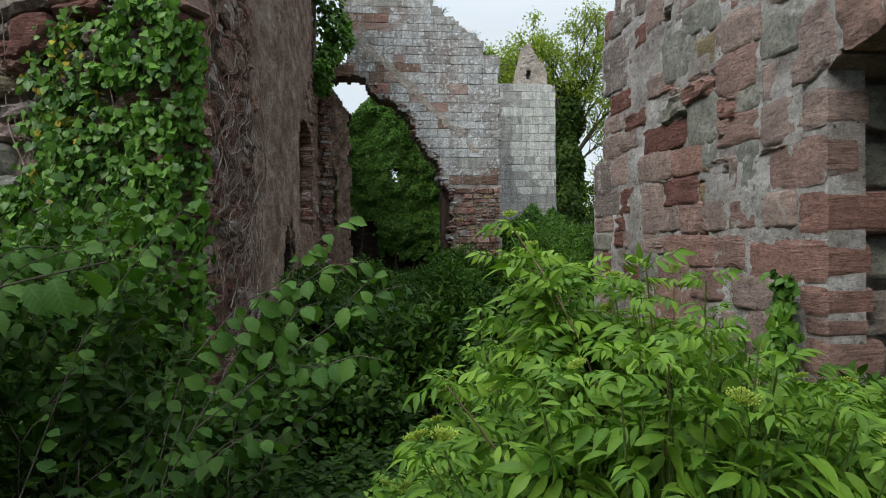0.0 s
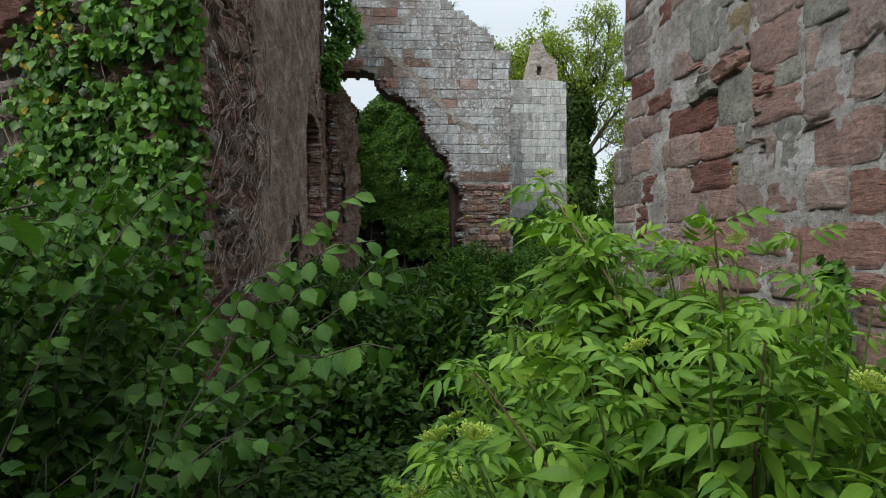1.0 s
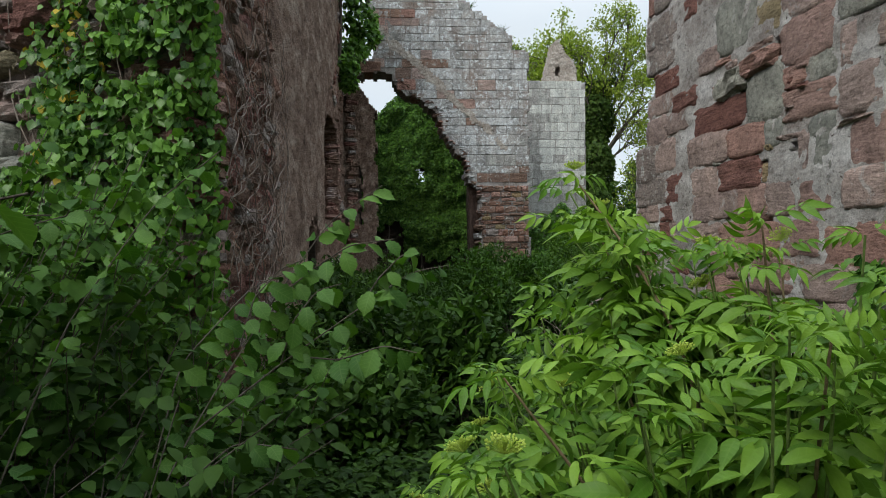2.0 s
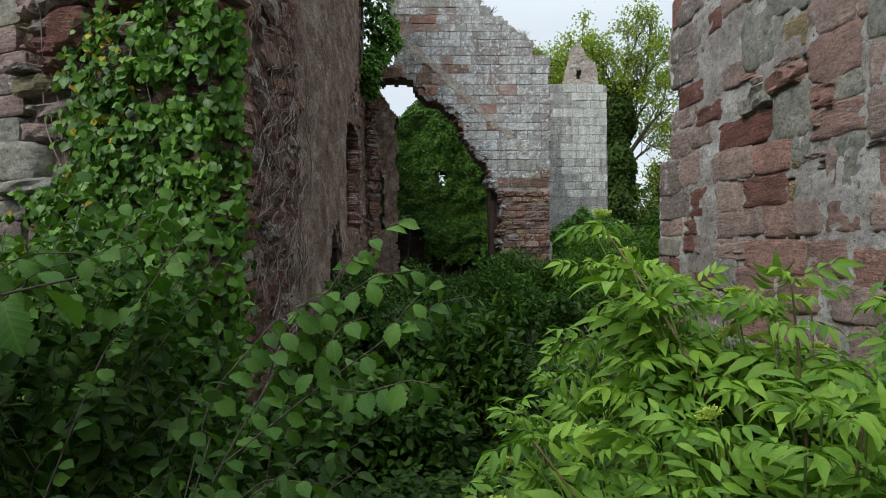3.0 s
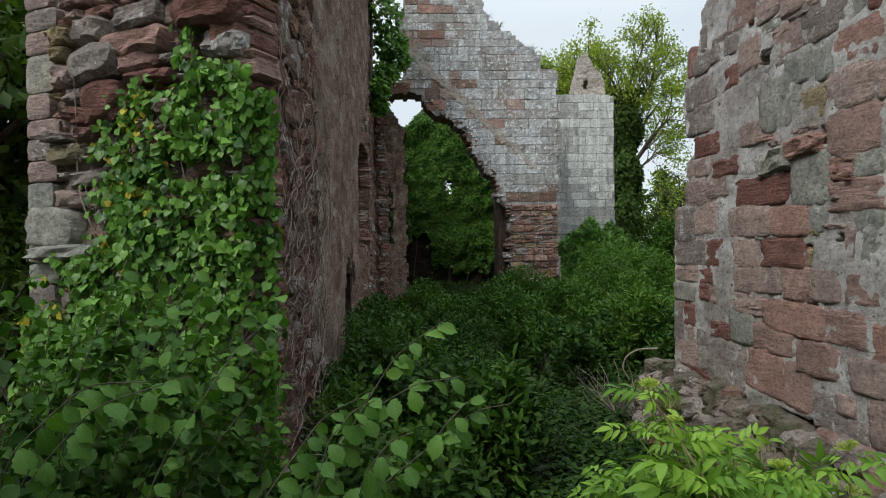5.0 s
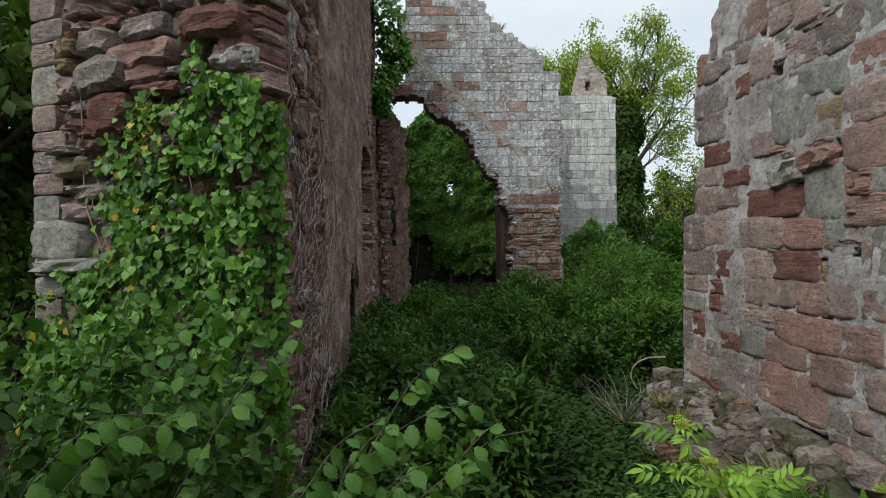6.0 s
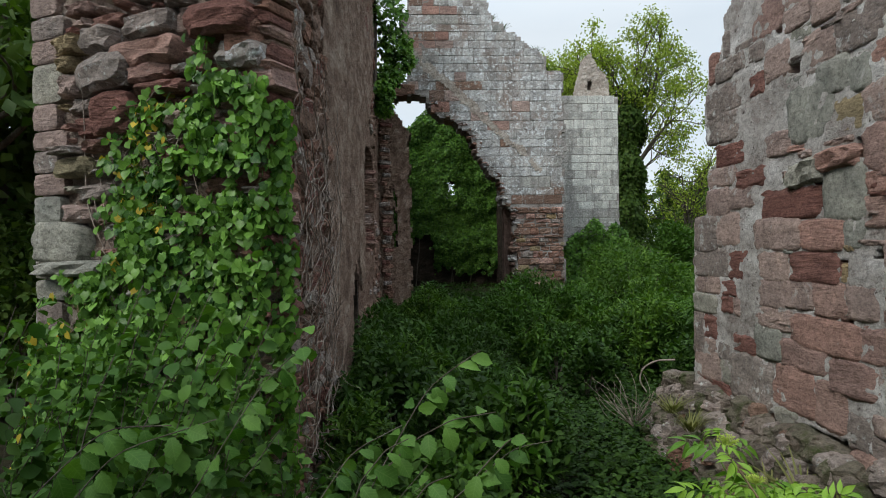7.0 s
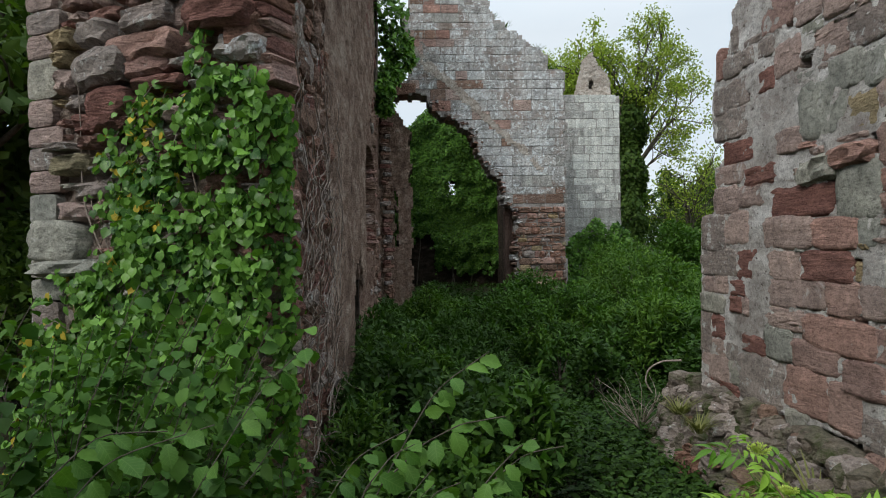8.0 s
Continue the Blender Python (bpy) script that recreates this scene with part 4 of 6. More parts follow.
# raised line of the lost roof
crease = slab_mesh("roof_crease", [(-0.16, 7.08), (-0.1, 7.32), (1.84, 5.52), (3.62, 3.86), (3.5, 3.74), (1.72, 5.34)], (0, GABLE_Y - 0.035, 0), (0, -1), 0.06, 0.045, 0.02,
                   CREASE, (), 0.12, 47)
part("roof_crease", crease, wall_gable, "sloping mortar line of a lost roof")
# left pier of the archway and the timber-dark jamb
pier_poly = [(-1.2, -0.4), (-1.2, 6.0), (-0.75, 5.6), (-0.5, 5.45), (-0.2, 4.9), (-0.16, 3.0), (-0.17, -0.4)]
pier = tagged(new("wall_pier", slab_mesh("wall_pier", pier_poly, (0, GABLE_Y + 0.3, 0), (0, -1), 1.2, 0.06, 0.05, PLASTER, [[(-0.64, 1.7), (-0.64, 3.3), (-0.56, 3.4), (-0.54, 1.7)]], 0.1, 55)),
              "broken plastered pier of the archway", "wall", kind="structure")
for k in range(44):
    set_stone(pier, rnd.choice(CHUNKS), rnd.choice((SHADY, DEEP, SHADY, DUSK)), (-0.86 + rnd.uniform(-0.06, 0.08), GABLE_Y + 0.28, 0.2 + k * 0.118), rnd.uniform(0.16, 0.36), 0.13, 0.3, (0.2, -1), rnd.uniform(-0.15, 0.15),
              rnd.uniform(0.02, 0.12))
jamb = tagged(new("door_jamb", slab_mesh("door_jamb", [(2.5, -0.4), (2.5, 2.75), (2.78, 2.75), (2.78, -0.4)], (0, GABLE_Y + 0.35, 0), (0, -1), 0.35, 0.05, 0.02, OAK, (),
                                         0.0, 61)), "dark weathered upright jamb beside the archway", "jamb", kind="structure")
lintel = tagged(new("lintel", slab_mesh("lintel", [(-1.1, 5.92), (-1.1, 6.25), (-0.02, 6.22), (0.0, 5.95)], (0, GABLE_Y - 0.06, 0), (0, -1), 0.8, 0.05, 0.02, SHADY, (), 0.0, 63)),
                "dark stone lintel bridging the archway", "lintel", kind="structure")

# ---- tower beyond the gable ----
TOWER_Y = 25.4
tower_poly = [(4.6, -0.4), (4.6, 7.25), (6.3, 7.3), (6.6, 7.24), (7.85, 7.24), (7.8, -0.4)]
tower = tagged(new("wall_tower", slab_mesh("wall_tower", tower_poly, (0, TOWER_Y, 0), (0, -1), 3.0, 0.12, 0.008, GABLE_LIME, (), 0.0, 71, True)),
               "square tower of pale lichened ashlar", "tower", kind="structure")
coursed(tower, tower_poly, (0, TOWER_Y, 0), (0, -1), (0.28, 0.36), (0.38, 0.75), ASHLAR, lambda u, v: TOWER if u > 6.3 + 0.5 * noise.noise((v, 0, 3.0)) and v > 3.0 and rnd.random() < 0.85 or rnd.random() < 0.1 else TOWER_GREY, 0.3,
        (0.004, 0.024), 0.018, lo=-0.2, hi=7.2)
stump = [(6.3, 7.2), (6.6, 8.45), (6.72, 8.9), (6.92, 9.02), (7.12, 8.6), (7.4, 8.3), (7.62, 7.9), (7.62, 7.2)]
part("chimney_stump", slab_mesh("chimney_stump", stump, (0, TOWER_Y + 0.3, 0), (0, -1), 0.8, 0.05, 0.05, CREASE,
                                [[(6.75, 7.6), (6.95, 7.6), (6.95, 7.95), (6.85, 8.0), (6.75, 7.9)]], 0.06, 77), tower, "broken rubble chimney stump with a small hole")

# ---- ivied wall behind the archway ----
BACK_Y = 31.8
back_poly = [(-2.5, -0.5), (-2.5, 6.0), (-0.1, 7.0), (0.85, 8.0), (1.9, 7.7), (3.4, 6.4), (6.0, 6.0), (6.0, -0.5)]
back_win = [(1.58, 3.75), (1.58, 4.72), (2.05, 4.72), (2.05, 3.75)]
# rear wall coloured near black to stand for the chamber's shade
wall_back = tagged(new("wall_back", slab_mesh("wall_back", back_poly, (0, BACK_Y, 0), (0, -1), 0.8, 0.12, 0.05, SHADE_STONE, [back_win], 0.06, 81)),
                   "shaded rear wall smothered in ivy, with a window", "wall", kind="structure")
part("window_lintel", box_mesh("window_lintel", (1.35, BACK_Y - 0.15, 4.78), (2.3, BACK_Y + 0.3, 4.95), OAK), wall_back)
# side walls, mostly out of sight, added to keep light off the rear chamber
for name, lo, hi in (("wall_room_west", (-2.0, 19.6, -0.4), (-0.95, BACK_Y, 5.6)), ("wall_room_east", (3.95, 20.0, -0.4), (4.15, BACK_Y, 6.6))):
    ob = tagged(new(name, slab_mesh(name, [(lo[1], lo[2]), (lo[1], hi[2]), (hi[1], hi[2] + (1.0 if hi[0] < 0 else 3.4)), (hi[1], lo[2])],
                                    (hi[0], 0, 0), (1, 0), hi[0] - lo[0], 0.15, 0.05, SHADE_STONE, (), 0.08, 91)),
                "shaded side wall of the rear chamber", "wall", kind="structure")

# unseen wall behind the left wall, added to shade the rear ivy's lower part
part("high_wall", slab_mesh("high_wall", [(19.3, -0.4), (19.3, 7.0), (BACK_Y, 6.4), (BACK_Y, -0.4)], (-1.62, 0, 0), (1, 0), 0.4, 0.3, 0.04, SHADE_STONE, (), 0.0, 97), bpy.data.objects["wall_room_west"])
# plain unseen wall added to shade the near left, behind the eye's view
side = tagged(new("wall_side", slab_mesh("wall_side", [(-6.0, -0.4), (-6.0, 4.0), (0.9, 4.0), (1.5, 3.0), (2.4, 3.0), (2.4, -0.4)], (-3.2, 0, 0), (1, 0), 0.8, 0.3, 0.04, CORE, (), 0.0, 95)),
              "plain sandstone wall closing the near side", "wall", kind="structure")


# ---- plants ----
gen = np.random.default_rng(11)


def ivy_on(name, at, out, size, material, shape=LEAF_IVY, parent=None, hang=0.75):
    """Leaves lying over a surface, tips hanging."""
    n = len(at)
    out = np.broadcast_to(np.asarray(out, float), (n, 3))
    side = gen.normal(0, 0.45, (n, 3))
    ahead = np.array([0, 0, -hang]) + side + 0.3 * out
    up = out + gen.normal(0, 0.5, (n, 3)) + np.array([0, 0, 0.45])
    return scatter_mesh(name, shape, at, ahead, up, size, material)


# ivy over the broken end of the left wall
def end_ivy():
    ivy = base_of("ivy", (-1.3, 4.3, -0.3))
    tagged(ivy, "dense glossy green ivy climbing the broken wall end", "ivy")
    off = Vector(ivy.location)
    places, yellow = [], []
    while len(places) < 7600:
        u, z = gen.uniform(0.1, end_len + 0.1), gen.uniform(-0.2, 3.0)
        s = end_len - u
        reach = float(np.interp(z, (1.3, 1.6, 1.8, 2.0, 2.25, 2.5, 2.9), (1.8, 1.55, 1.15, 0.82, 0.68, 0.5, 0.5))) + 0.1 * noise.noise((z * 7, 2.0, 1.0))
        near = 0.28 if z > 2.72 else -0.1
        keep = near < s < reach or (s < reach + 0.55 and 1.9 < z < 2.65 and noise.noise((u * 5, z * 5, 7)) > 0.22)
        fade = 2.72 + 0.22 * noise.noise((u * 3.1, 4.0, 6.0)) + (0.28 if 0.28 < s < 0.62 else 0.0)
        if not keep or z > fade - abs(gen.normal(0, 0.1)):
            continue
        if noise.noise((u * 6.0, z * 5.0, 12.0)) + 0.5 * noise.noise((u * 14, z * 12, 3.0)) < -0.3 + 0.25 * gen.random() + (1.1 * max(0, s / max(reach, 0.3) - 0.5) if z > 1.25 else 0.0):
            continue
        thick = 0.1 + 0.12 * max(0, noise.noise((u * 2.5, z * 2.5, 5.5))) + 0.1 * max(0, 1.6 - z)
        p = end_point(u, z, gen.uniform(0.08, thick + 0.1)) - off
        (yellow if (s > reach - 0.15 and gen.random() < 0.09) else places).append(p[:])
    for k in range(1300):
        z = gen.uniform(-0.2, 2.55)
        y = 4.12 + abs(gen.normal(0, 0.16)) * (1.25 - 0.25 * z + 0.3 * noise.noise((z * 3, 0, 2.0)))
        places.append((-1.05 + gen.uniform(0.03, 0.13) - off.x, y - off.y, z - off.z))
    random.Random(4).shuffle(places)
    places = np.array(places)
    o = np.array([end_out[0] + 0.25, end_out[1], 0])
    size = gen.uniform(0.034, 0.068, len(places)) * gen.uniform(0.85, 1.1, len(places))
    part("foliage", ivy_on("foliage", places[300:], o, size[300:], IVY), ivy)
    part("yellow_leaves", ivy_on("yellow_leaves", np.array(yellow), o, gen.uniform(0.04, 0.06, len(yellow)), YELLOWED), ivy, "yellowing ivy leaves")
    shape = raw_mesh("leaf", LEAF_IVY[0], LEAF_IVY[1], IVY, True, LEAF_IVY[0][:, :2])
    for p, s in zip(places[:300], size[:300]):
        a = np.array([0, 0, -0.75]) + gen.normal(0, 0.4, 3)
        pose_leaf(ivy, shape, p + o * 0.05, a, o + gen.normal(0, 0.3, 3), s * 1.1)
    stems = []
    trail, pale = [], []
    for k in range(60):
        z = gen.uniform(0.75, 2.75)
        s = 0.62 + max(0, 2.1 - z) * 0.42 + max(0, 1.5 - z) * 1.0
        u = end_len - s + gen.uniform(-0.1, 0.15)
        pts = []
        for _ in range(int(gen.uniform(6, 13))):
            u, z = max(0.08, u - gen.uniform(-0.02, 0.085)), z + gen.normal(-0.012, 0.05)
            p = np.array((end_point(u, z, gen.uniform(0.09, 0.16)) - off)[:])
            pts.append(p)
            for _ in range(gen.integers(1, 4)):
                (pale if gen.random() < 0.13 else trail).append(p + gen.normal(0, 0.022, 3))
        stems.append((smooth_path(pts, 20), np.linspace(0.004, 0.002, 20)))
    part("trailing_leaves", ivy_on("trailing_leaves", np.array(trail), o, gen.uniform(0.035, 0.07, len(trail)), IVY), ivy)
    part("yellow_leaves", ivy_on("yellow_leaves", np.array(pale), o, gen.uniform(0.035, 0.06, len(pale)), YELLOWED), ivy, "yellowing ivy leaves")
    for k in range(16):
        u, z = gen.uniform(0.3, end_len), gen.uniform(-0.1, 0.8)
        pts = [end_point(u, z, 0.06) - off]
        for _ in range(9):
            u, z = u + gen.normal(0, 0.09), z + gen.uniform(0.08, 0.3)
            pts.append(end_point(min(u, end_len), z, gen.uniform(0.05, 0.12)) - off)
        stems.append((smooth_path([p[:] for p in pts], 26), np.linspace(0.008, 0.003, 26)))
    for s in stems:
        part("stem", tubes_mesh("stem", [s], TWIG, 5), ivy, "pale twisted ivy stem")


end_ivy()


# dead ivy stems clinging to the inner face
def dead_vines():
    vine = base_of("dead_ivy", (-1.0, 5.4, 0.2))
    tagged(vine, "web of dead pale ivy stems clinging to stone", "ivy")
    for k in range(80):
        y, z = gen.uniform(4.55, 6.9), gen.uniform(0.0, 2.6)
        pts, drift, n = [], 0.0, int(gen.uniform(10, 22))
        for _ in range(n):
            pts.append((0.035 + gen.uniform(0, 0.07), y - 5.4, z - 0.2))
            drift = 0.3 * drift + gen.normal(0, 0.2)
            y, z = min(max(y + drift, 4.45), 7.1), z + gen.uniform(0.03, 0.13) * (1 if gen.random() < 0.88 else -0.8)
        part("stem", tubes_mesh("stem", [(smooth_path(pts, 2 * n), np.linspace(gen.uniform(0.0025, 0.0065), 0.0016, 2 * n))], TWIG, 4), vine)
    for k in range(9):
        y, z = gen.uniform(4.4, 6.0), gen.uniform(0.2, 1.5)
        pts = [(0.03, y - 5.4, z - 0.2)]
        for _ in range(5):
            pts.append(tuple(np.array(pts[-1]) + np.array([gen.uniform(0.03, 0.09), gen.normal(-0.03, 0.05), gen.normal(-0.01, 0.05)])))
        part("stem", tubes_mesh("stem", [(smooth_path(pts, 16), np.linspace(0.003, 0.0012, 16))], TWIG, 4), vine)


dead_vines()


# hanging ivy high on the left wall, beside the gable
def hanging_ivy():
    ivy = base_of("hanging_ivy", (-1.0, 17.5, 7.0))
    tagged(ivy, "bushy ivy overhanging from the wall top", "ivy")
    pts = []
    for cx, cy, cz, r in ((0.15, 17.3, 8.6, 0.5), (0.25, 17.5, 7.7, 0.55), (0.45, 17.8, 7.0, 0.5), (0.62, 17.9, 6.6, 0.42), (0.3, 17.6, 6.1, 0.36), (0.15, 17.2, 5.6, 0.3),
                          (0.1, 17.0, 9.3, 0.6), (0.2, 17.3, 5.2, 0.2)):
        d = unit(gen.normal(0, 1, (420, 3)))
        rr = r * gen.uniform(0.55, 1.1, (420, 1))
        pts.append(np.array([cx, cy - 17.5, cz - 7.0]) + d * rr * np.array([1, 1, 0.9]))
    pts = np.concatenate(pts)
    n = len(pts)
    part("foliage", scatter_mesh("foliage", LEAF_IVY, pts, gen.normal(0, 0.6, (n, 3)) + np.array([0.2, -0.2, -0.5]), gen.normal(0, 0.4, (n, 3)) + np.array([0.3, -0.4, 0.8]),
                                 gen.uniform(0.08, 0.14, n), IVY), ivy)
    part("stem", tubes_mesh("stem", [(smooth_path([(-0.05, -0.3, -1.8), (0.02, -0.1, 0), (0.0, -0.4, 2.2)], 12), np.linspace(0.05, 0.03, 12))], BARK), ivy)


hanging_ivy()


# ivy on the rear wall, the tower's foot and the room
def sheet_ivy(name, label, x0, x1, y, z0, z1, edge, n, size, material, bulge=0.35):
    ivy = base_of(name, ((x0 + x1) / 2, y, 0))
    tagged(ivy, label, "ivy")
    x, z = gen.uniform(x0, x1, n * 2), gen.uniform(z0, z1, n * 2)
    keep = np.array([edge(a, b) for a, b in zip(x, z)])
    x, z = x[keep][:n], z[keep][:n]
    lump = np.array([noise.noise((a * 0.9, b * 0.9, 1.0)) + 0.6 * noise.noise((a * 2.6, b * 2.6, 4.0)) for a, b in zip(x, z)])
    d = 0.12 + bulge * np.maximum(0, 0.45 + lump) * gen.uniform(0.75, 1.1, len(x))
    at = np.stack([x - (x0 + x1) / 2, -d, z], 1)
    part("foliage", ivy_on("foliage", at, (0, -1, 0.35), gen.uniform(*size, len(x)), material, LEAF_IVY_FAR, hang=0.6), ivy)
    for k in range(6):
        foot = gen.uniform(x0 + 0.4, x1 - 0.4) - (x0 + x1) / 2
        line = [(foot + 0.15 * math.sin(2.1 * j + k), -0.07, z0 + (z1 - z0) * 0.62 * j / 5) for j in range(6)]
        part("stem", tubes_mesh("stem", [(smooth_path(line, 16), np.linspace(0.035, 0.012, 16))], BARK, 5), ivy)


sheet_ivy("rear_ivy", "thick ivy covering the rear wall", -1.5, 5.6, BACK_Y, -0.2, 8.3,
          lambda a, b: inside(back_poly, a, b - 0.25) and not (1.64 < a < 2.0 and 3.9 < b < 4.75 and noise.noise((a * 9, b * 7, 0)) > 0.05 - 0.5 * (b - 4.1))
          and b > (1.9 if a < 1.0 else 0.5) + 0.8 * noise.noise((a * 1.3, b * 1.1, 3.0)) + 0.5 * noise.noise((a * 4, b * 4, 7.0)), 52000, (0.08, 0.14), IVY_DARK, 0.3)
sheet_ivy("tower_ivy", "ivy climbing the foot of the pale tower", 5.2, 8.1, TOWER_Y, -0.2, 3.0,
          lambda a, b: b < 2.3 + 0.5 * noise.noise((a * 2.0, b, 3.0)) - 0.9 * max(0, 6.3 - a), 4200, (0.1, 0.17), IVY, 0.3)


# undergrowth: leafy stems in ranks, leaves paired up each stem
def blocked(x, y):
    left = x < -0.95 and y > 4.2 + (-1.05 - x) * 0.51 and y < 19.4
    right = x > 2.15 and 1.0 < y < 6.6 and x < 3.5
    return left or right or (2.7 < x < 4.3 and 19.0 < y < 20.0)


def tall(x, y):
    """How high the undergrowth stands over the ground."""
    h = 0.24 + 0.3 * noise.noise((x * 1.1, y * 0.8, 1.0)) + 0.24 * noise.noise((x * 2.4, y * 2.0, 5.0))
    h += 0.22 * math.exp(-((x + 0.6) ** 2 / 0.8 + (y - 8.2) ** 2 / 9)) + 0.3 * math.exp(-((x - 1.9) ** 2 + (y - 14) ** 2 / 4) / 1.5)
    h += 0.18 * max(0, min(1, (-0.4 - x) / 0.8)) * max(0, min(1, (5.0 - y) / 1.5))
    return max(0.14, h)


def undergrowth(name, label, count, x0, x1, y0, y1, size, nodes, shape, material, lift=1.0, where=None):
    xs, ys = [], []
    while len(xs) < count:
        x, y = gen.uniform(x0, x1), gen.uniform(y0, y1)
        if not blocked(x, y) and (where is None or where(x, y)):
            xs.append(x)
            ys.append(y)
    g = np.array([ground_z(x, y) for x, y in zip(xs, ys)])
    h = np.array([tall(x, y) for x, y in zip(xs, ys)]) * lift * gen.uniform(0.55, 1.15, count)
    lean = gen.normal(0, 0.12, (count, 2))
    spin = gen.uniform(0, 2 * np.pi, count)
    at, ahead, up, sz = [], [], [], []
    for k in range(nodes):
        f = 1 - 0.24 * k * gen.uniform(0.8, 1.2, count)
        top = np.stack([np.array(xs) + lean[:, 0] * f, np.array(ys) + lean[:, 1] * f, g + h * np.clip(f, 0.1, 1)], 1)
        for side in (0, np.pi):
            a = spin + k * np.pi / 2 + side + gen.normal(0, 0.35, count)
            out = np.stack([np.cos(a), np.sin(a), gen.normal(0.1 if k == 0 else -0.1, 0.28, count)], 1)
            at.append(top + out * 0.015)
            ahead.append(out)
            up.append(np.array([0, 0, 1.0]) + gen.normal(0, 0.3, (count, 3)))
            sz.append(gen.uniform(*size, count) * (0.72 if k == 0 else 1.0))
    me = scatter_mesh(name, shape, np.concatenate(at), np.concatenate(ahead), np.concatenate(up), np.concatenate(sz), material)
    return tagged(new(name, me), label, "undergrowth", kind="stuff")


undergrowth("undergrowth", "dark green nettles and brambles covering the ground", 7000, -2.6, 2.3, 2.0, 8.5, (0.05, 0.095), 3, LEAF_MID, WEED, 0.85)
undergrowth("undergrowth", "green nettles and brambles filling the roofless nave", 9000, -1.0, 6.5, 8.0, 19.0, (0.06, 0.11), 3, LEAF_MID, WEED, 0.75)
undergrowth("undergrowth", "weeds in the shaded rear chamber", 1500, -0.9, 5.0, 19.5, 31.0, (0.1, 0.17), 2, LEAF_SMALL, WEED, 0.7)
undergrowth("undergrowth", "low weeds outside the walls", 5000, -14, 16, 9, 40, (0.14, 0.24), 2, LEAF_SMALL, SHRUB, 1.2, lambda x, y: x < -3.0 or x > 6.0)
undergrowth("undergrowth", "low weeds about the wall's foot", 1300, 1.0, 2.2, 2.6, 4.6, (0.04, 0.08), 3, LEAF_MID, SHRUB)


def mound(name, label, category, centre, radii, count, size, shape, material, lobes=9, seed=1):
    """A bush of leafy lobes on bent stems."""
    r = np.random.default_rng(seed)
    ob = base_of(name, (centre[0], centre[1], -0.3))
    tagged(ob, label, category)
    stems, pts = [], []
    for k in range(lobes):
        a, f = r.uniform(0, 2 * np.pi), math.sqrt(r.uniform(0.02, 1))
        tip = np.array([math.cos(a) * f * radii[0] * 0.75, math.sin(a) * f * radii[1] * 0.75, (radii[2]) * (1 - 0.55 * f * f) * r.uniform(0.75, 1.0)])
        stems.append((smooth_path([(0.1 * tip[0], 0.1 * tip[1], 0), (0.5 * tip[0], 0.5 * tip[1], tip[2] * 0.6), tip], 8), np.linspace(0.02, 0.006, 8)))
        m = count // lobes
        d = unit(r.normal(0, 1, (m, 3))) * r.uniform(0.35, 1.05, (m, 1)) ** 0.6
        pts.append(tip + d * np.array([radii[0] * 0.34, radii[1] * 0.34, radii[2] * 0.3]))
    pts = np.concatenate(pts)
    pts = pts[pts[:, 2] > 0.03]
    n = len(pts)
    for s in stems:
        part("stem", tubes_mesh("stem", [s], BARK, 5), ob)
    part("foliage", scatter_mesh("foliage", shape, pts, r.normal(0, 0.6, (n, 3)) + unit(pts) * 0.6 + np.array([0, 0, -0.25]), r.normal(0, 0.4, (n, 3)) + np.array([0, -0.1, 0.9]),
                                 r.uniform(*size, n), material), ob)
    return ob


def thicket():
    """Small bushes of uneven height over the whole floor of the ruin."""
    r = random.Random(19)
    made = 0
    while made < 84:
        x, y = r.uniform(-1.6, 5.5), r.uniform(3.6, 18.2)
        if blocked(x + 0.2, y) or blocked(x - 0.2, y) or blocked(x, y + 0.2) or (x > 2.0 and y < 7.2) or (x < 0.6 and y < 4.0):
            continue
        near_left = x < 0.2 and y < 11
        w = r.uniform(0.35, 0.75)
        h = (r.uniform(0.5, 0.95) if y < 11 else r.uniform(0.4, 0.7)) + (0.12 if near_left else 0.0) + (0.2 if x > 2.6 else 0.0)
        dark = r.random() < 0.62
        label = "dark green bramble bush in the undergrowth" if dark else "fresh green leafy bush in the undergrowth"
        tagged(mound("bush", label, "bush", (x, y, 0), (w, w * r.uniform(0.8, 1.4), h), int(1000 + 900 * w), (0.05, 0.1) if y < 9 else (0.065, 0.13),
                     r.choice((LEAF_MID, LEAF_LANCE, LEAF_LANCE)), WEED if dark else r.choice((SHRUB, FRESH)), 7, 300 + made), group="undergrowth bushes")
        made += 1


thicket()


def seedlings():
    """Taller leafy clumps that break up the carpet of weeds."""
    r = random.Random(23)
    made = 0
    while made < 46:
        x, y = r.uniform(-0.9, 4.6), r.uniform(5.2, 18.0)
        if blocked(x + 0.25, y) or blocked(x - 0.25, y) or (x > 1.8 and y < 7.4) or abs(x - 1.0) < 0.35:
            continue
        w = r.uniform(0.22, 0.42)
        tagged(mound("seedling", "upright green elder seedling among the weeds", "plant", (x, y, 0), (w, w, r.uniform(0.55, 0.95)), 520, (0.07, 0.14), LEAF_LANCE,
                     r.choice((SHRUB, FRESH, SHRUB)), 6, 500 + made), group="elder seedlings")
        made += 1


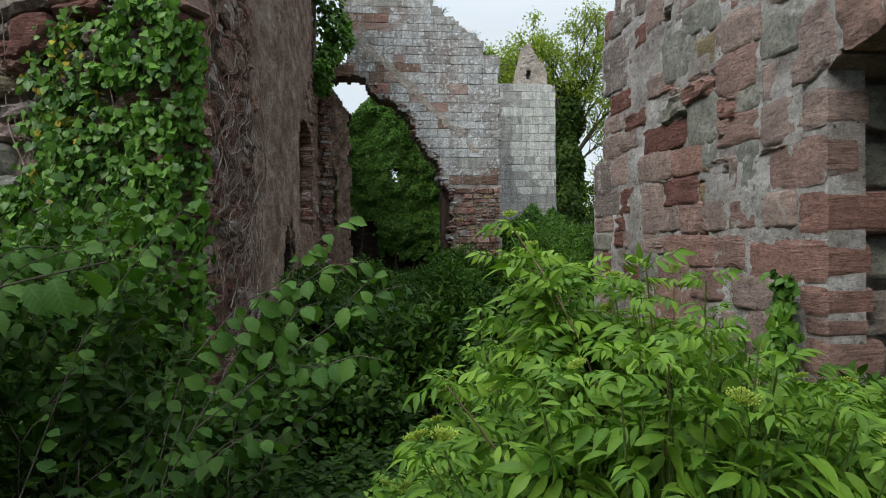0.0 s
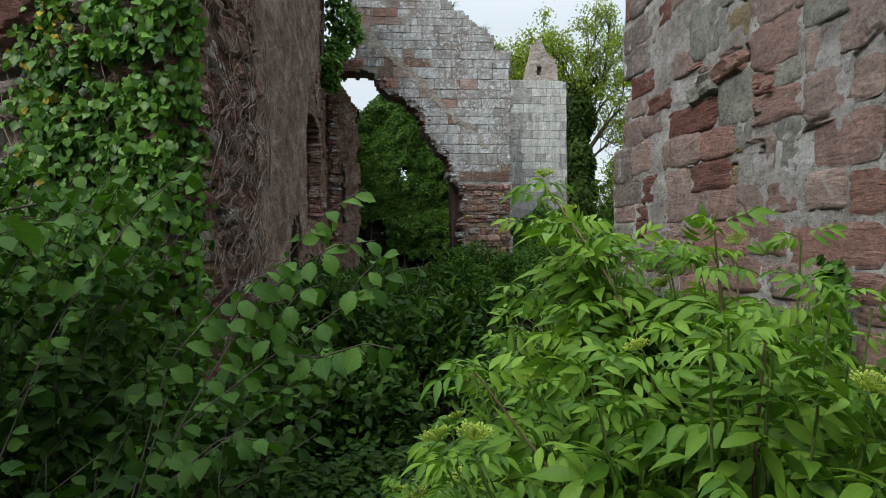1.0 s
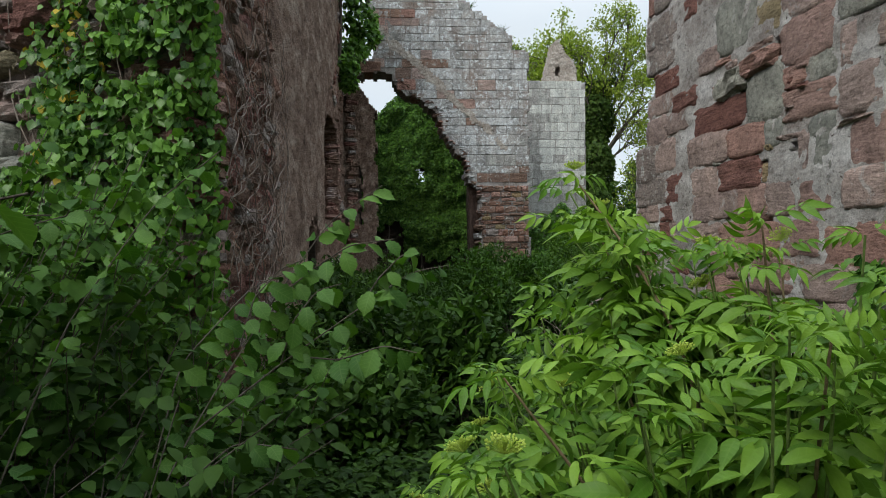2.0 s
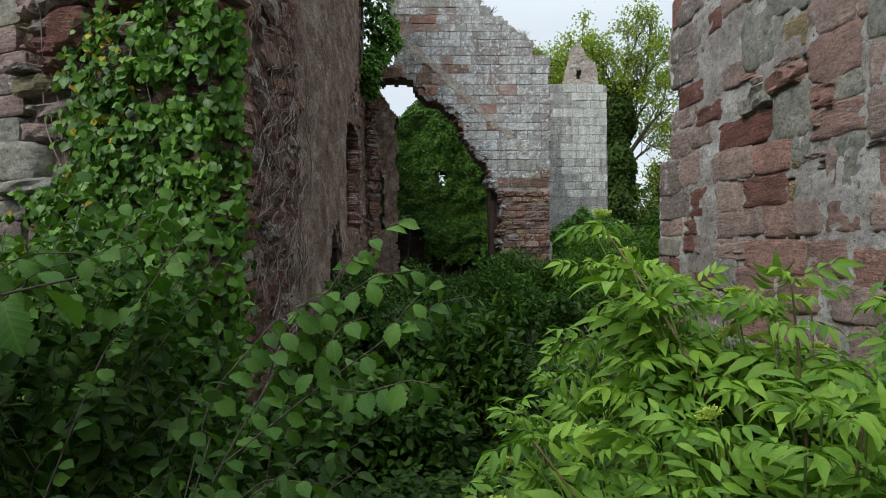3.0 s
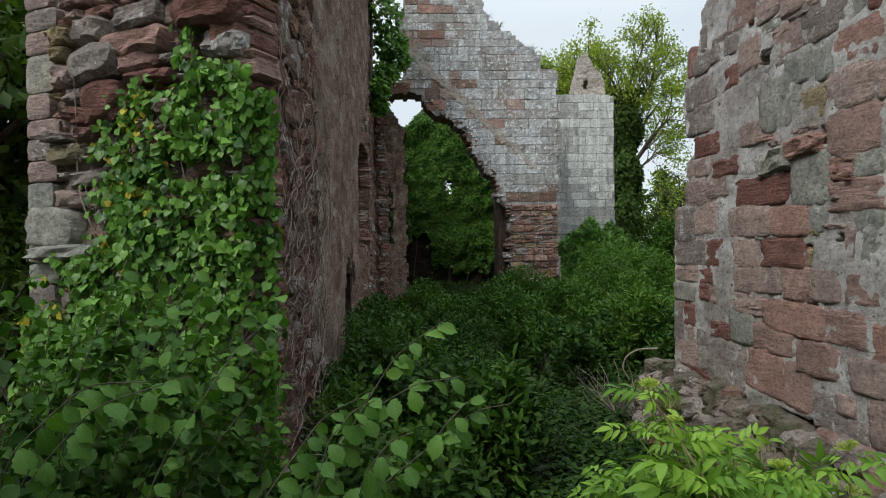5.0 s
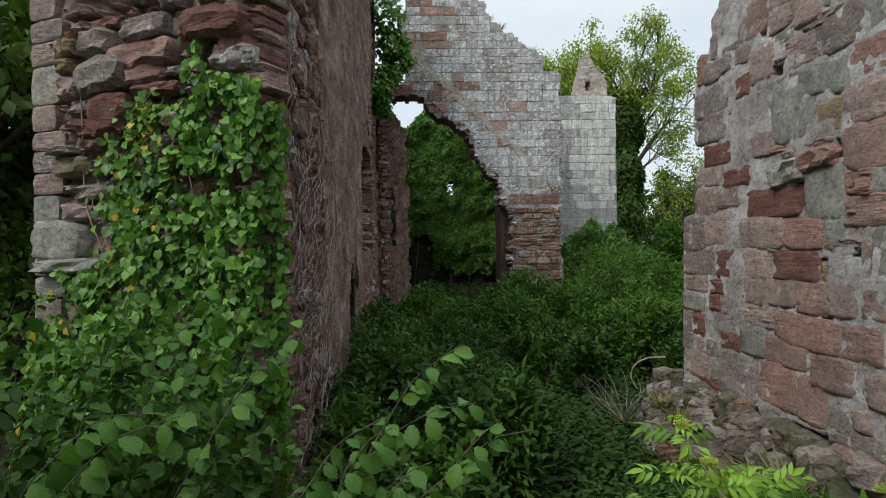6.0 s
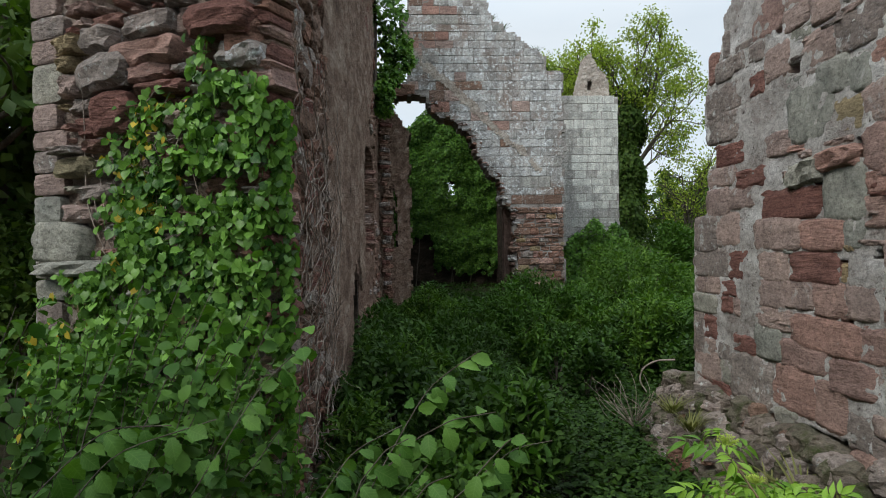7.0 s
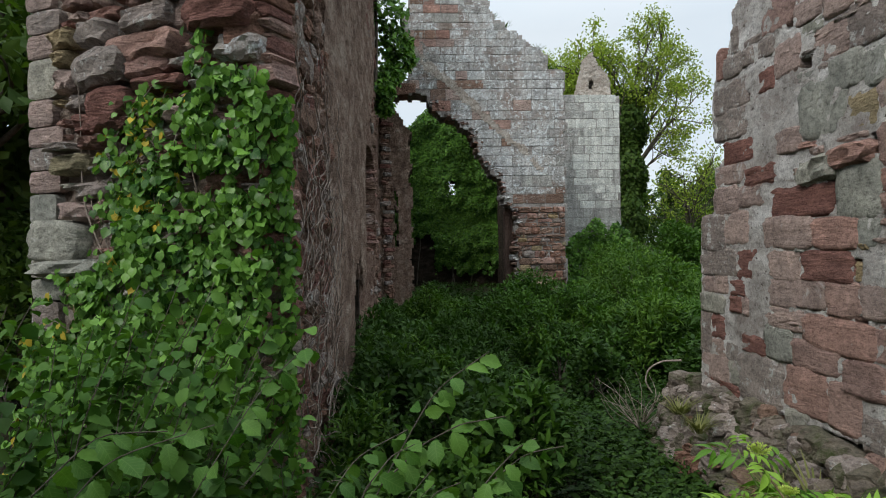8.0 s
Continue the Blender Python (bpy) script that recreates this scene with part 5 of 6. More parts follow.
seedlings()
for k, (x, y, w, h) in enumerate(((1.7, 13.0, 0.95, 1.15), (3.3, 10.6, 1.1, 1.2), (4.6, 14.2, 1.5, 1.75), (2.7, 16.2, 0.9, 1.3), (0.2, 14.2, 0.7, 1.0), (5.4, 17.6, 1.3, 2.1), (3.0, 13.2, 0.8, 1.1), (-0.3, 7.4, 0.5, 0.95))):
    tagged(mound("bush", "rounded fresh green elder bush in the nave", "bush", (x, y, 0), (w, w, h), int(3600 * w), (0.07, 0.13), LEAF_LANCE, FRESH if k % 3 else SHRUB, 11, 800 + k), group="nave bushes")
mound("shrub", "green leafy shrub beside the broken wall", "shrub", (4.6, 11.2, 0), (1.7, 2.2, 1.0), 9000, (0.05, 0.1), LEAF_LANCE, SHRUB, 14, 3)
mound("shrub", "leafy shrub against the tower", "shrub", (6.4, 16.5, 0), (2.4, 3.0, 1.2), 13000, (0.06, 0.12), LEAF_LANCE, SHRUB, 18, 4)
mound("shrub", "dark elder seedling before the archway", "shrub", (2.0, 15.5, 0), (1.0, 0.9, 0.95), 2600, (0.06, 0.11), LEAF_MID, WEED, 8, 5)
mound("shrub", "weedy shrub at the plastered wall's foot", "shrub", (-0.5, 9.8, 0), (0.6, 1.6, 0.95), 2600, (0.05, 0.1), LEAF_MID, WEED, 10, 6)
mound("shrub", "weedy shrub in the archway", "shrub", (0.6, 19.8, 0), (0.8, 0.8, 0.8), 1200, (0.07, 0.12), LEAF_MID, WEED, 6, 7)
mound("shrub", "dark shrub beyond the ruin", "shrub", (11.8, 27.0, 0), (2.4, 2.4, 2.6), 5200, (0.12, 0.2), LEAF_SMALL, FAR_LEAF, 12, 8)
mound("shrub", "tall dark evergreen thicket beyond the ruin", "shrub", (15.5, 36.5, 0), (4.2, 2.4, 3.7), 9000, (0.14, 0.24), LEAF_SMALL, FAR_LEAF, 16, 11)
mound("shrub", "dark shrub beyond the ruin", "shrub", (9.4, 24.5, 0), (1.6, 1.8, 2.3), 4200, (0.1, 0.18), LEAF_SMALL, SHRUB, 10, 9)


# ---- trees ----
def grow(start, way, length, radius, depth, r, limbs, tips, spread=0.65, rise=0.25):
    n = 7
    p, d, pts = np.array(start, float), unit(np.array(way, float)), [np.array(start, float)]
    for _ in range(n):
        d = unit(d + r.normal(0, 0.13, 3) + np.array([0, 0, rise * 0.2]))
        p = p + d * length / n
        pts.append(p)
    limbs.append((np.array(pts), np.linspace(radius, radius * 0.5, n + 1)))
    if depth == 0:
        tips += pts[3:]
        return
    for k in range(r.integers(3, 5)):
        f = r.integers(3, n + 1)
        grow(pts[f], d + r.normal(0, spread, 3), length * r.uniform(0.5, 0.75), radius * 0.5, depth - 1, r, limbs, tips, spread, rise)


def tree(label, base, height, trunk_r, crown, seed, leaves, size, material, ivy=0, lean=(0, 0), depth=3, spread=0.7, aims=(), cloud=0.2):
    r = np.random.default_rng(seed)
    ob = base_of("tree", base)
    tagged(ob, label, "tree")
    top = np.array([lean[0], lean[1], height * 0.62])
    trunk = smooth_path([(0, 0, 0), top * 0.5 + r.normal(0, 0.12, 3), top], 12)
    tips = []
    if aims:
        for x, z in aims:
            f = min(11, max(3, int(12 * (z - 1.0) / (height * 0.85))))
            limbs = []
            goal = np.array([x - base[0], r.normal(0, 1.0), z - base[2]])
            line = smooth_path([trunk[f], (trunk[f] + goal) / 2 + np.array([0, 0, 0.35]) + r.normal(0, 0.2, 3), goal], 10)
            limbs.append((line, np.linspace(trunk_r * 0.28, 0.02, 10)))
            for q in (4, 5, 6, 7, 8, 9, 9):
                grow(line[q], (line[q] - line[q - 1]) * 2 + r.normal(0, 0.5, 3), crown * r.uniform(0.25, 0.4), 0.03, 1, r, limbs, tips, spread)
            part("limb", tubes_mesh("limb", limbs, BARK, 5), ob)
    for k in range(0 if aims else 7):
        f = r.integers(4, 12)
        limbs = []
        grow(trunk[f], np.array([r.normal(0, 0.8), r.normal(0, 0.8), 0.7]), crown * r.uniform(0.5, 0.8), trunk_r * 0.4, depth - 1, r, limbs, tips, spread)
        part("limb", tubes_mesh("limb", limbs, BARK, 5), ob)
    bole = part("trunk", tubes_mesh("trunk", [(trunk, np.linspace(trunk_r, trunk_r * 0.5, 12))], BARK, 10), ob)
    tips = np.array(tips)
    pick = tips[r.integers(0, len(tips), leaves)] + r.normal(0, cloud, (leaves, 3))
    part("crown", scatter_mesh("crown", LEAF_SMALL, pick, r.normal(0, 0.7, (leaves, 3)) + np.array([0, 0, -0.3]), r.normal(0, 0.5, (leaves, 3)) + np.array([0, 0, 0.8]),
                               r.uniform(*size, leaves), material), ob)
    if ivy:
        f = r.uniform(0, 1, ivy) * 11
        i = f.astype(int).clip(0, 10)
        c = trunk[i] + (trunk[i + 1] - trunk[i]) * (f - i)[:, None]
        a = r.uniform(0, 2 * np.pi, ivy)
        rad = (0.78 + 0.2 * np.sin(f * 2.3 + np.cos(a * 2))) * r.uniform(0.75, 1.1, ivy)
        o = np.stack([np.cos(a), np.sin(a), np.full(ivy, 0.3)], 1)
        part("ivy", ivy_on("ivy", c + o * rad[:, None] * 0.9, o, r.uniform(0.12, 0.22, ivy), FAR_LEAF, LEAF_IVY_FAR), bole, "thick dark ivy wrapping the trunk")
    return ob


tree("tall ash tree, its trunk wrapped in dark ivy", (10.45, 32.5, -0.3), 15.0, 0.4, 4.0, 21, 17500, (0.1, 0.18), CROWN, 13000, (0.2, 0), 3, 0.7,
     ((7.2, 9.6), (7.9, 10.3), (8.6, 9.5), (9.2, 10.6), (9.9, 10.2), (10.6, 10.7), (11.4, 11.1), (12.2, 11.3), (13.4, 10.7), (12.4, 9.9), (12.8, 9.0), (12.6, 7.6),
      (13.0, 6.4), (8.4, 8.6), (9.6, 9.2), (11.2, 9.4), (13.2, 8.2)), 0.18)
tree("leafy ash tree behind the gable", (8.0, 36.0, -0.3), 12.5, 0.3, 3.4, 22, 7000, (0.1, 0.18), CROWN, 0, (0.2, 0), 3, 0.7,
     ((7.6, 10.4), (8.6, 11.0), (9.6, 11.0), (8.0, 9.6), (9.4, 9.8)), 0.17)
tree("spreading tree with sparse lower branches", (14.4, 34.0, -0.3), 6.5, 0.25, 3.0, 23, 3000, (0.1, 0.17), CROWN, 0, (-0.3, 0), 3, 0.8,
     ((12.6, 3.9), (13.4, 4.9), (14.2, 5.2), (15.2, 5.0), (16.2, 4.4), (13.0, 2.9), (15.8, 3.4), (14.4, 3.6)), 0.2)
for k, (x, y, h) in enumerate(((-5.6, 9.0, 7), (-7.5, 11.5, 9), (-9.5, 15.0, 11), (-6.8, 15.5, 9), (-5.2, 12.0, 6.5), (-9.0, 8.5, 9))):
    tree("dark broadleaf tree outside the ruin", (x, y, -0.3), h, 0.3, 3.0, 30 + k, 7500, (0.15, 0.26), FAR_LEAF, 3500 if k != 1 else 0)
for k, (x, y) in enumerate(((-4.6, 8.2), (-5.6, 10.5), (-6.5, 8.5))):
    mound("shrub", "dark shrub outside the ruin", "shrub", (x, y, 0), (1.3, 1.3, 2.2), 4500, (0.08, 0.15), LEAF_SMALL, FAR_LEAF, 10, 60 + k)
for k, (x, y, h) in enumerate(((19, 44, 6.5), (26, 50, 8), (13, 50, 6), (34, 48, 7), (16, 40, 4.5))):
    tree("distant tree on the horizon", (x, y, -0.3), h, 0.3, 3.6, 40 + k, 4500, (0.24, 0.4), FAR_LEAF, 0)


# ---- hazel, its arching shoots hung with toothed leaves ----
HAZEL_LEAF = []
for s, d in ((0, 0.18), (0.03, 0.34), (0.02, 0.08), (-0.02, 0.26)):
    v, f = leaf_shape([0.05, 0.14 + s, 0.21, 0.27, 0.315, 0.345, 0.355, 0.335, 0.26, 0.11, 0.0], 0.3 + 2 * s, d + 0.12, 0.07)
    HAZEL_LEAF.append(raw_mesh("leaf", v, f, HAZEL, True, v[:, :2]))


def leafy_shoot(parent, off, points, r, spacing, size, thick, hero, bag):
    """A shoot with leaves to either side, largest at the middle; hero leaves are objects, others go in the bag."""
    path = smooth_path(points, 30) - np.array(off)
    seg = np.linalg.norm(np.diff(path, axis=0), axis=1).sum()
    count = max(3, int(seg / spacing))
    for k in range(count):
        f = 0.15 + 0.85 * (k + r.uniform(0, 0.4)) / count
        i = min(28, int(f * 29))
        p, d = path[i], unit(path[i + 1] - path[i])
        side = unit(np.cross(d, [0, 0, 1])) * (1 if k % 2 else -1)
        ahead = unit(d * 0.5 + side * r.uniform(0.3, 0.9) + np.array([0, 0, -r.uniform(0.2, 1.3) if hero else -r.uniform(0.0, 0.8)]) + r.normal(0, 0.25, 3))
        up = np.array([0, -0.6 if hero else -0.05, 0.8]) + r.normal(0, 0.42, 3)
        s = r.uniform(*size) * (1.05 - 0.35 * abs(f - 0.6))
        if hero:
            pose_leaf(parent, HAZEL_LEAF[r.integers(0, 4)], p + ahead * 0.012, ahead, up, s)
        else:
            bag.append((p + ahead * 0.01, ahead, up, s))
    return path, np.linspace(thick, 0.0018, 30)


def hazel():
    r = np.random.default_rng(77)
    off = (-0.85, 2.5, -0.25)
    ob = base_of("hazel_bush", off)
    tagged(ob, "young hazel bush with arching shoots and toothed leaves", "bush")
    bag, wood = [], []
    hero = [
        [(-0.80, 2.35, 0.1), (-0.60, 2.62, 0.55), (-0.40, 2.84, 0.9), (-0.2, 2.98, 1.2), (0.0, 2.98, 1.33)],
        [(-0.62, 2.58, 0.5), (-0.35, 2.68, 0.7), (-0.08, 2.76, 0.88), (0.1, 2.82, 1.0), (0.24, 2.82, 1.02)],
        [(-0.4, 2.84, 0.9), (-0.25, 2.9, 1.02), (-0.12, 2.85, 1.1), (0.04, 2.86, 1.12)],
        [(-0.3, 2.7, 0.72), (-0.15, 2.6, 0.72), (0.0, 2.5, 0.78), (0.1, 2.46, 0.76)],
        [(-0.80, 2.35, 0.1), (-0.6, 2.3, 0.4), (-0.42, 2.3, 0.55), (-0.25, 2.3, 0.52)],
        [(-0.75, 2.4, 0.2), (-0.7, 2.75, 0.7), (-0.5, 3.0, 0.95), (-0.3, 3.1, 1.02)],
        [(-0.5, 2.75, 0.75), (-0.45, 2.75, 0.92), (-0.36, 2.78, 1.02), (-0.28, 2.8, 1.05)],
        [(-0.08, 2.76, 0.88), (-0.02, 2.7, 0.98), (0.06, 2.7, 1.06), (0.12, 2.72, 1.08)],
        [(-0.35, 2.68, 0.7), (-0.3, 2.62, 0.85), (-0.22, 2.62, 0.95), (-0.14, 2.64, 0.97)],
        [(-1.2, 2.4, 0.2), (-1.05, 2.7, 0.85), (-0.8, 2.8, 1.25), (-0.58, 2.86, 1.45)],
        [(-1.45, 2.3, 0.2), (-1.35, 2.4, 0.9), (-1.15, 2.45, 1.14), (-0.86, 2.48, 1.22)],
        [(-1.5, 2.3, 0.3), (-1.4, 2.42, 1.0), (-1.2, 2.5, 1.2), (-1.0, 2.5, 1.2)],
        [(-1.3, 1.2, 0.2), (-0.98, 1.22, 0.85), (-0.68, 1.27, 1.12), (-0.46, 1.3, 1.17)],
    ]
    hung = []
    for k, pts in enumerate(hero):
        before = set(ob.children)
        wood.append(leafy_shoot(ob, off, pts, r, 0.04, (0.07, 0.1) if k in (10, 11, 12) else (0.062, 0.098), 0.0032, True, bag))
        hung.append([leaf for leaf in ob.children if leaf not in before])
    for k in range(36):
        x, y = r.uniform(-2.2, -1.0), r.uniform(3.05, 3.85)
        top = 1.0 + 0.6 * r.random() * min(1, max(0.2, (-0.9 - x) / 0.4))
        foot = np.array([x - 0.15, y - 0.2, -0.1])
        tip = np.array([x + r.uniform(0.05, 0.4), y + r.normal(-0.05, 0.15), top])
        wood.append(leafy_shoot(ob, off, [foot, foot * 0.4 + tip * 0.6 + np.array([-0.06, 0, 0.12]), tip], r, 0.034, (0.055, 0.095), 0.0035, False, bag))
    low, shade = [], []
    for k in range(115):
        x, y = r.uniform(-2.5, -0.45), r.uniform(2.05, 3.9)
        # near shoots go to the dark-leaved bag that imitates shade by colour
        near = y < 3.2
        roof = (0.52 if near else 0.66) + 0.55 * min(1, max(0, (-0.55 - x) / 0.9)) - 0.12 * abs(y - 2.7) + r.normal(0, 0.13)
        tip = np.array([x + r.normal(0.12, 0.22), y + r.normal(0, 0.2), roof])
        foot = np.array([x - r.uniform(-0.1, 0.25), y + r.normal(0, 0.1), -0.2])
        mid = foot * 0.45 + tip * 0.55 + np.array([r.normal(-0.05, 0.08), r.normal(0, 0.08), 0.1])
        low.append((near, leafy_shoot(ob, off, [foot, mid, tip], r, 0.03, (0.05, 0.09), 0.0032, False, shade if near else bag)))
    # the hazel's low near shoots, their shade put into a darker leaf
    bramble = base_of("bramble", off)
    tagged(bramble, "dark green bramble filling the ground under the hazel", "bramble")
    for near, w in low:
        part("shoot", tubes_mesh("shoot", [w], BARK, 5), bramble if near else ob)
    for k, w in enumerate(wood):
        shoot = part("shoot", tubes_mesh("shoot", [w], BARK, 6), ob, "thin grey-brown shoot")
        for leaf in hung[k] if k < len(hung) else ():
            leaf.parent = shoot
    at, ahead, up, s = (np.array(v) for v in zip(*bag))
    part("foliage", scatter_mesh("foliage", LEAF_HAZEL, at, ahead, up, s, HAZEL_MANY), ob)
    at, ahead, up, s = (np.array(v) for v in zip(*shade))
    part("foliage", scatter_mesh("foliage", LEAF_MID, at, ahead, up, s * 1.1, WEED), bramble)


hazel()
# bush kept out of view, added to shade the plants at near left
mound("hazel_bush", "tall shady hazel bush beside the path", "bush", (-2.4, 0.6, 0), (1.1, 1.15, 3.3), 12000, (0.06, 0.1), LEAF_HAZEL, HAZEL_MANY, 16, 78)


# ---- elder, compound leaves in pairs, flat clusters of green buds ----
def compound_mesh(name, seed, material):
    """A leaf of seven leaflets on one drooping stalk, unit length."""
    r = np.random.default_rng(seed)
    at, ahead, up, s = [], [], [], []
    for k, f in enumerate((0.3, 0.52, 0.74)):
        for side in (-1, 1):
            at.append((0.02 * side, f, -0.22 * f * f))
            ahead.append((side * r.uniform(0.7, 1.0), r.uniform(0.35, 0.75), r.uniform(-0.55, -0.05)))
            up.append((r.normal(0, 0.25), r.normal(0, 0.25), 1))
            s.append(r.uniform(0.44, 0.56))
    at.append((0, 0.76, -0.14))
    ahead.append((r.normal(0, 0.15), 1, -0.5))
    up.append((r.normal(0, 0.2), 0, 1))
    s.append(0.58)
    return scatter_mesh(name, LEAF_ELDER, at, ahead, up, s, material)


def bud_head(seed):
    """A flat cluster of many small green buds on forked stalks."""
    r = np.random.default_rng(seed)
    paths = []
    for k in range(120):
        a, f = r.uniform(0, 2 * np.pi), math.sqrt(r.uniform(0, 1))
        tip = np.array([math.cos(a) * f * 0.5, math.sin(a) * f * 0.5, 0.34 - 0.1 * f * f + r.normal(0, 0.04)])
        paths.append((np.array([(0, 0, 0), tip * 0.9, tip * 0.96, tip * 1.02]), [0.006, 0.006, 0.034, 0.022]))
    return tubes_mesh("flower_head", paths, BUD, 4)


def elder():
    r = np.random.default_rng(5)
    off = np.array([0.95, 1.75, -0.25])
    ob = base_of("elder_bush", off)
    tagged(ob, "bright green elder bush with budding flower heads", "bush")
    leaves = [compound_mesh("leaf", 100 + k, ELDER) for k in range(6)]
    heads = [bud_head(200 + k) for k in range(3)]
    wood, bag, singles, buds = [], [], 0, {}
    tall_ones = [((0.85, 1.85, 0), (0.62, 1.7, 0.86), (0.55, 1.78, 1.05), (0.45, 1.92, 1.25)), ((0.95, 1.8, 0), (0.78, 1.65, 0.8), (0.74, 1.63, 1.13)),
                 ((0.85, 1.85, 0), (0.6, 1.85, 0.85), (0.53, 2.0, 1.13)), ((0.85, 1.85, 0), (0.5, 1.75, 0.8), (0.52, 1.95, 1.02)), ((0.85, 1.85, 0), (0.66, 1.9, 0.85), (0.63, 1.96, 1.08)),
                 ((0.85, 1.6, 0), (0.65, 1.35, 0.7), (0.62, 1.26, 0.97)), ((0.8, 1.6, 0), (0.4, 1.5, 0.6), (0.2, 1.5, 0.87)), ((0.9, 1.7, 0), (0.9, 1.8, 0.7), (0.95, 1.9, 1.08))]
    shoots = [list(p) for p in tall_ones]
    for k in range(12):
        x, y = r.normal(0.56, 0.08), r.normal(1.95, 0.08)
        shoots.append([np.array([0.85, 1.85, 0.0]), np.array([0.6, 1.8, 0.85]), np.array([x, y, r.uniform(1.05, 1.25)])])
    for k in range(16):
        x, y = r.uniform(0.45, 0.85), r.uniform(1.6, 2.1)
        shoots.append([np.array([0.85, 1.8, 0.0]), np.array([0.4 * 0.85 + 0.6 * x, y - 0.05, 0.65]), np.array([x, y, r.uniform(0.94, 1.1)])])
    while len(shoots) < 330:
        x, y = r.uniform(-0.05, 2.0), r.uniform(1.12, 2.5)
        roof = 0.6 + 0.33 * math.exp(-((x - 0.68) / 0.55) ** 2) - 0.12 * max(0, y - 1.9) + r.normal(0, 0.06)
        if x < 0.35 and y < 1.3 or (x - 0.0) ** 2 + (y - 0.4) ** 2 < 0.85 ** 2:
            continue
        roof -= 0.5 * max(0, 0.35 - x) + 0.9 * max(0, 0.45 - x) * max(0, min(1, (y - 1.55) / 0.3))
        foot = np.array([0.95 + 0.35 * (x - 0.95), 1.75 + 0.35 * (y - 1.75), -0.2])
        shoots.append([foot, (foot + np.array([x, y, roof])) / 2 + np.array([0.1 * (x - 0.95), 0, 0.06]), np.array([x, y, roof])])
    for n, pts in enumerate(shoots):
        path = smooth_path(pts, 20) - off
        wood.append((path, np.linspace(0.0045 if n >= 8 else 0.007, 0.002, 20)))
        tip = path[-1]
        nodes = 6
        for k in range(nodes):
            p = path[max(3, 19 - 3 * k)]
            spin = r.uniform(0, np.pi)
            for side in (0, 2.1, 4.2):
                a = spin + side + r.normal(0, 0.3)
                ahead = np.array([math.cos(a), math.sin(a), r.uniform(0.0, 0.8) if k < 2 else r.uniform(-0.4, 0.4)])
                up = np.array([0, -0.35, 1.0]) + r.normal(0, 0.5, 3)
                s = r.uniform(0.09, 0.16) * (0.62 if k == 0 else 1.0)
                if singles < 300 and k < 3:
                    pose_leaf(ob, leaves[r.integers(0, 6)], p, ahead, up, s)
                    singles += 1
                else:
                    bag.append((p, ahead, up, s))
        if n % 7 == 0:
            head = part("flower_head", heads[n % 3], ob, "flat cluster of yellow-green flower buds")
            buds[n] = head
            head.matrix_basis = Matrix.Translation(tip + np.array([0, 0, 0.02])) @ pose(0, 0, 0, r.normal(18, 14), r.normal(0, 14), r.uniform(0, 360)) @ Matrix.Scale(r.uniform(0.045, 0.065), 4)
    for n, w in enumerate(wood):
        if n < 8:
            stem = part("stem", tubes_mesh("stem", [w], SHOOT, 6), ob, "brown woody elder stem")
        else:
            stem = part("stem", tubes_mesh("stem", [w], GREEN_SHOOT, 5), ob)
        if n in buds:
            buds[n].parent = stem
    vs, fs, k = [], [], 0
    base = [(np.array([v.co[:] for v in m.vertices]), np.array([p.vertices[:] for p in m.polygons])) for m in leaves]
    for p, ahead, up, s in bag:
        v, f = base[r.integers(0, 6)]
        a = unit(ahead)
        x = unit(np.cross(a, up))
        vs.append(p + s * (v[:, :1] * x + v[:, 1:2] * a + v[:, 2:] * np.cross(x, a)))
        fs.append(f + k)
        k += len(v)
    part("foliage", raw_mesh("foliage", np.concatenate(vs), np.concatenate(fs), ELDER_MANY, True, np.tile(LEAF_ELDER[0][:, :2], (7 * len(bag), 1))), ob)


elder()


# ---- small growth ----
def corner_ivy():
    ivy = base_of("ivy_sprig", (2.33, 3.3, 0.3))
    tagged(ivy, "narrow ivy sprig climbing the wall's corner", "ivy")
    n = 260
    z = gen.uniform(0.0, 0.72, n)
    y = gen.normal(0, 0.055, n) + 0.05 - 0.06 * z
    at = np.stack([-gen.uniform(0.01, 0.07, n), y, z], 1)
    part("foliage", ivy_on("foliage", at, (-1, -0.2, 0.2), gen.uniform(0.035, 0.065, n), IVY), ivy)
    part("stem", tubes_mesh("stem", [(smooth_path([(0.0, 0.05, -0.3), (-0.02, 0.06, 0.3), (-0.01, 0.0, 0.7)], 12), np.linspace(0.007, 0.003, 12))], TWIG, 5), ivy)


corner_ivy()
mound("weed_clump", "low leafy weeds at the wall's corner", "weeds", (2.1, 2.7, 0), (0.6, 0.7, 0.75), 2200, (0.045, 0.08), LEAF_MID, SHRUB, 8, 70)


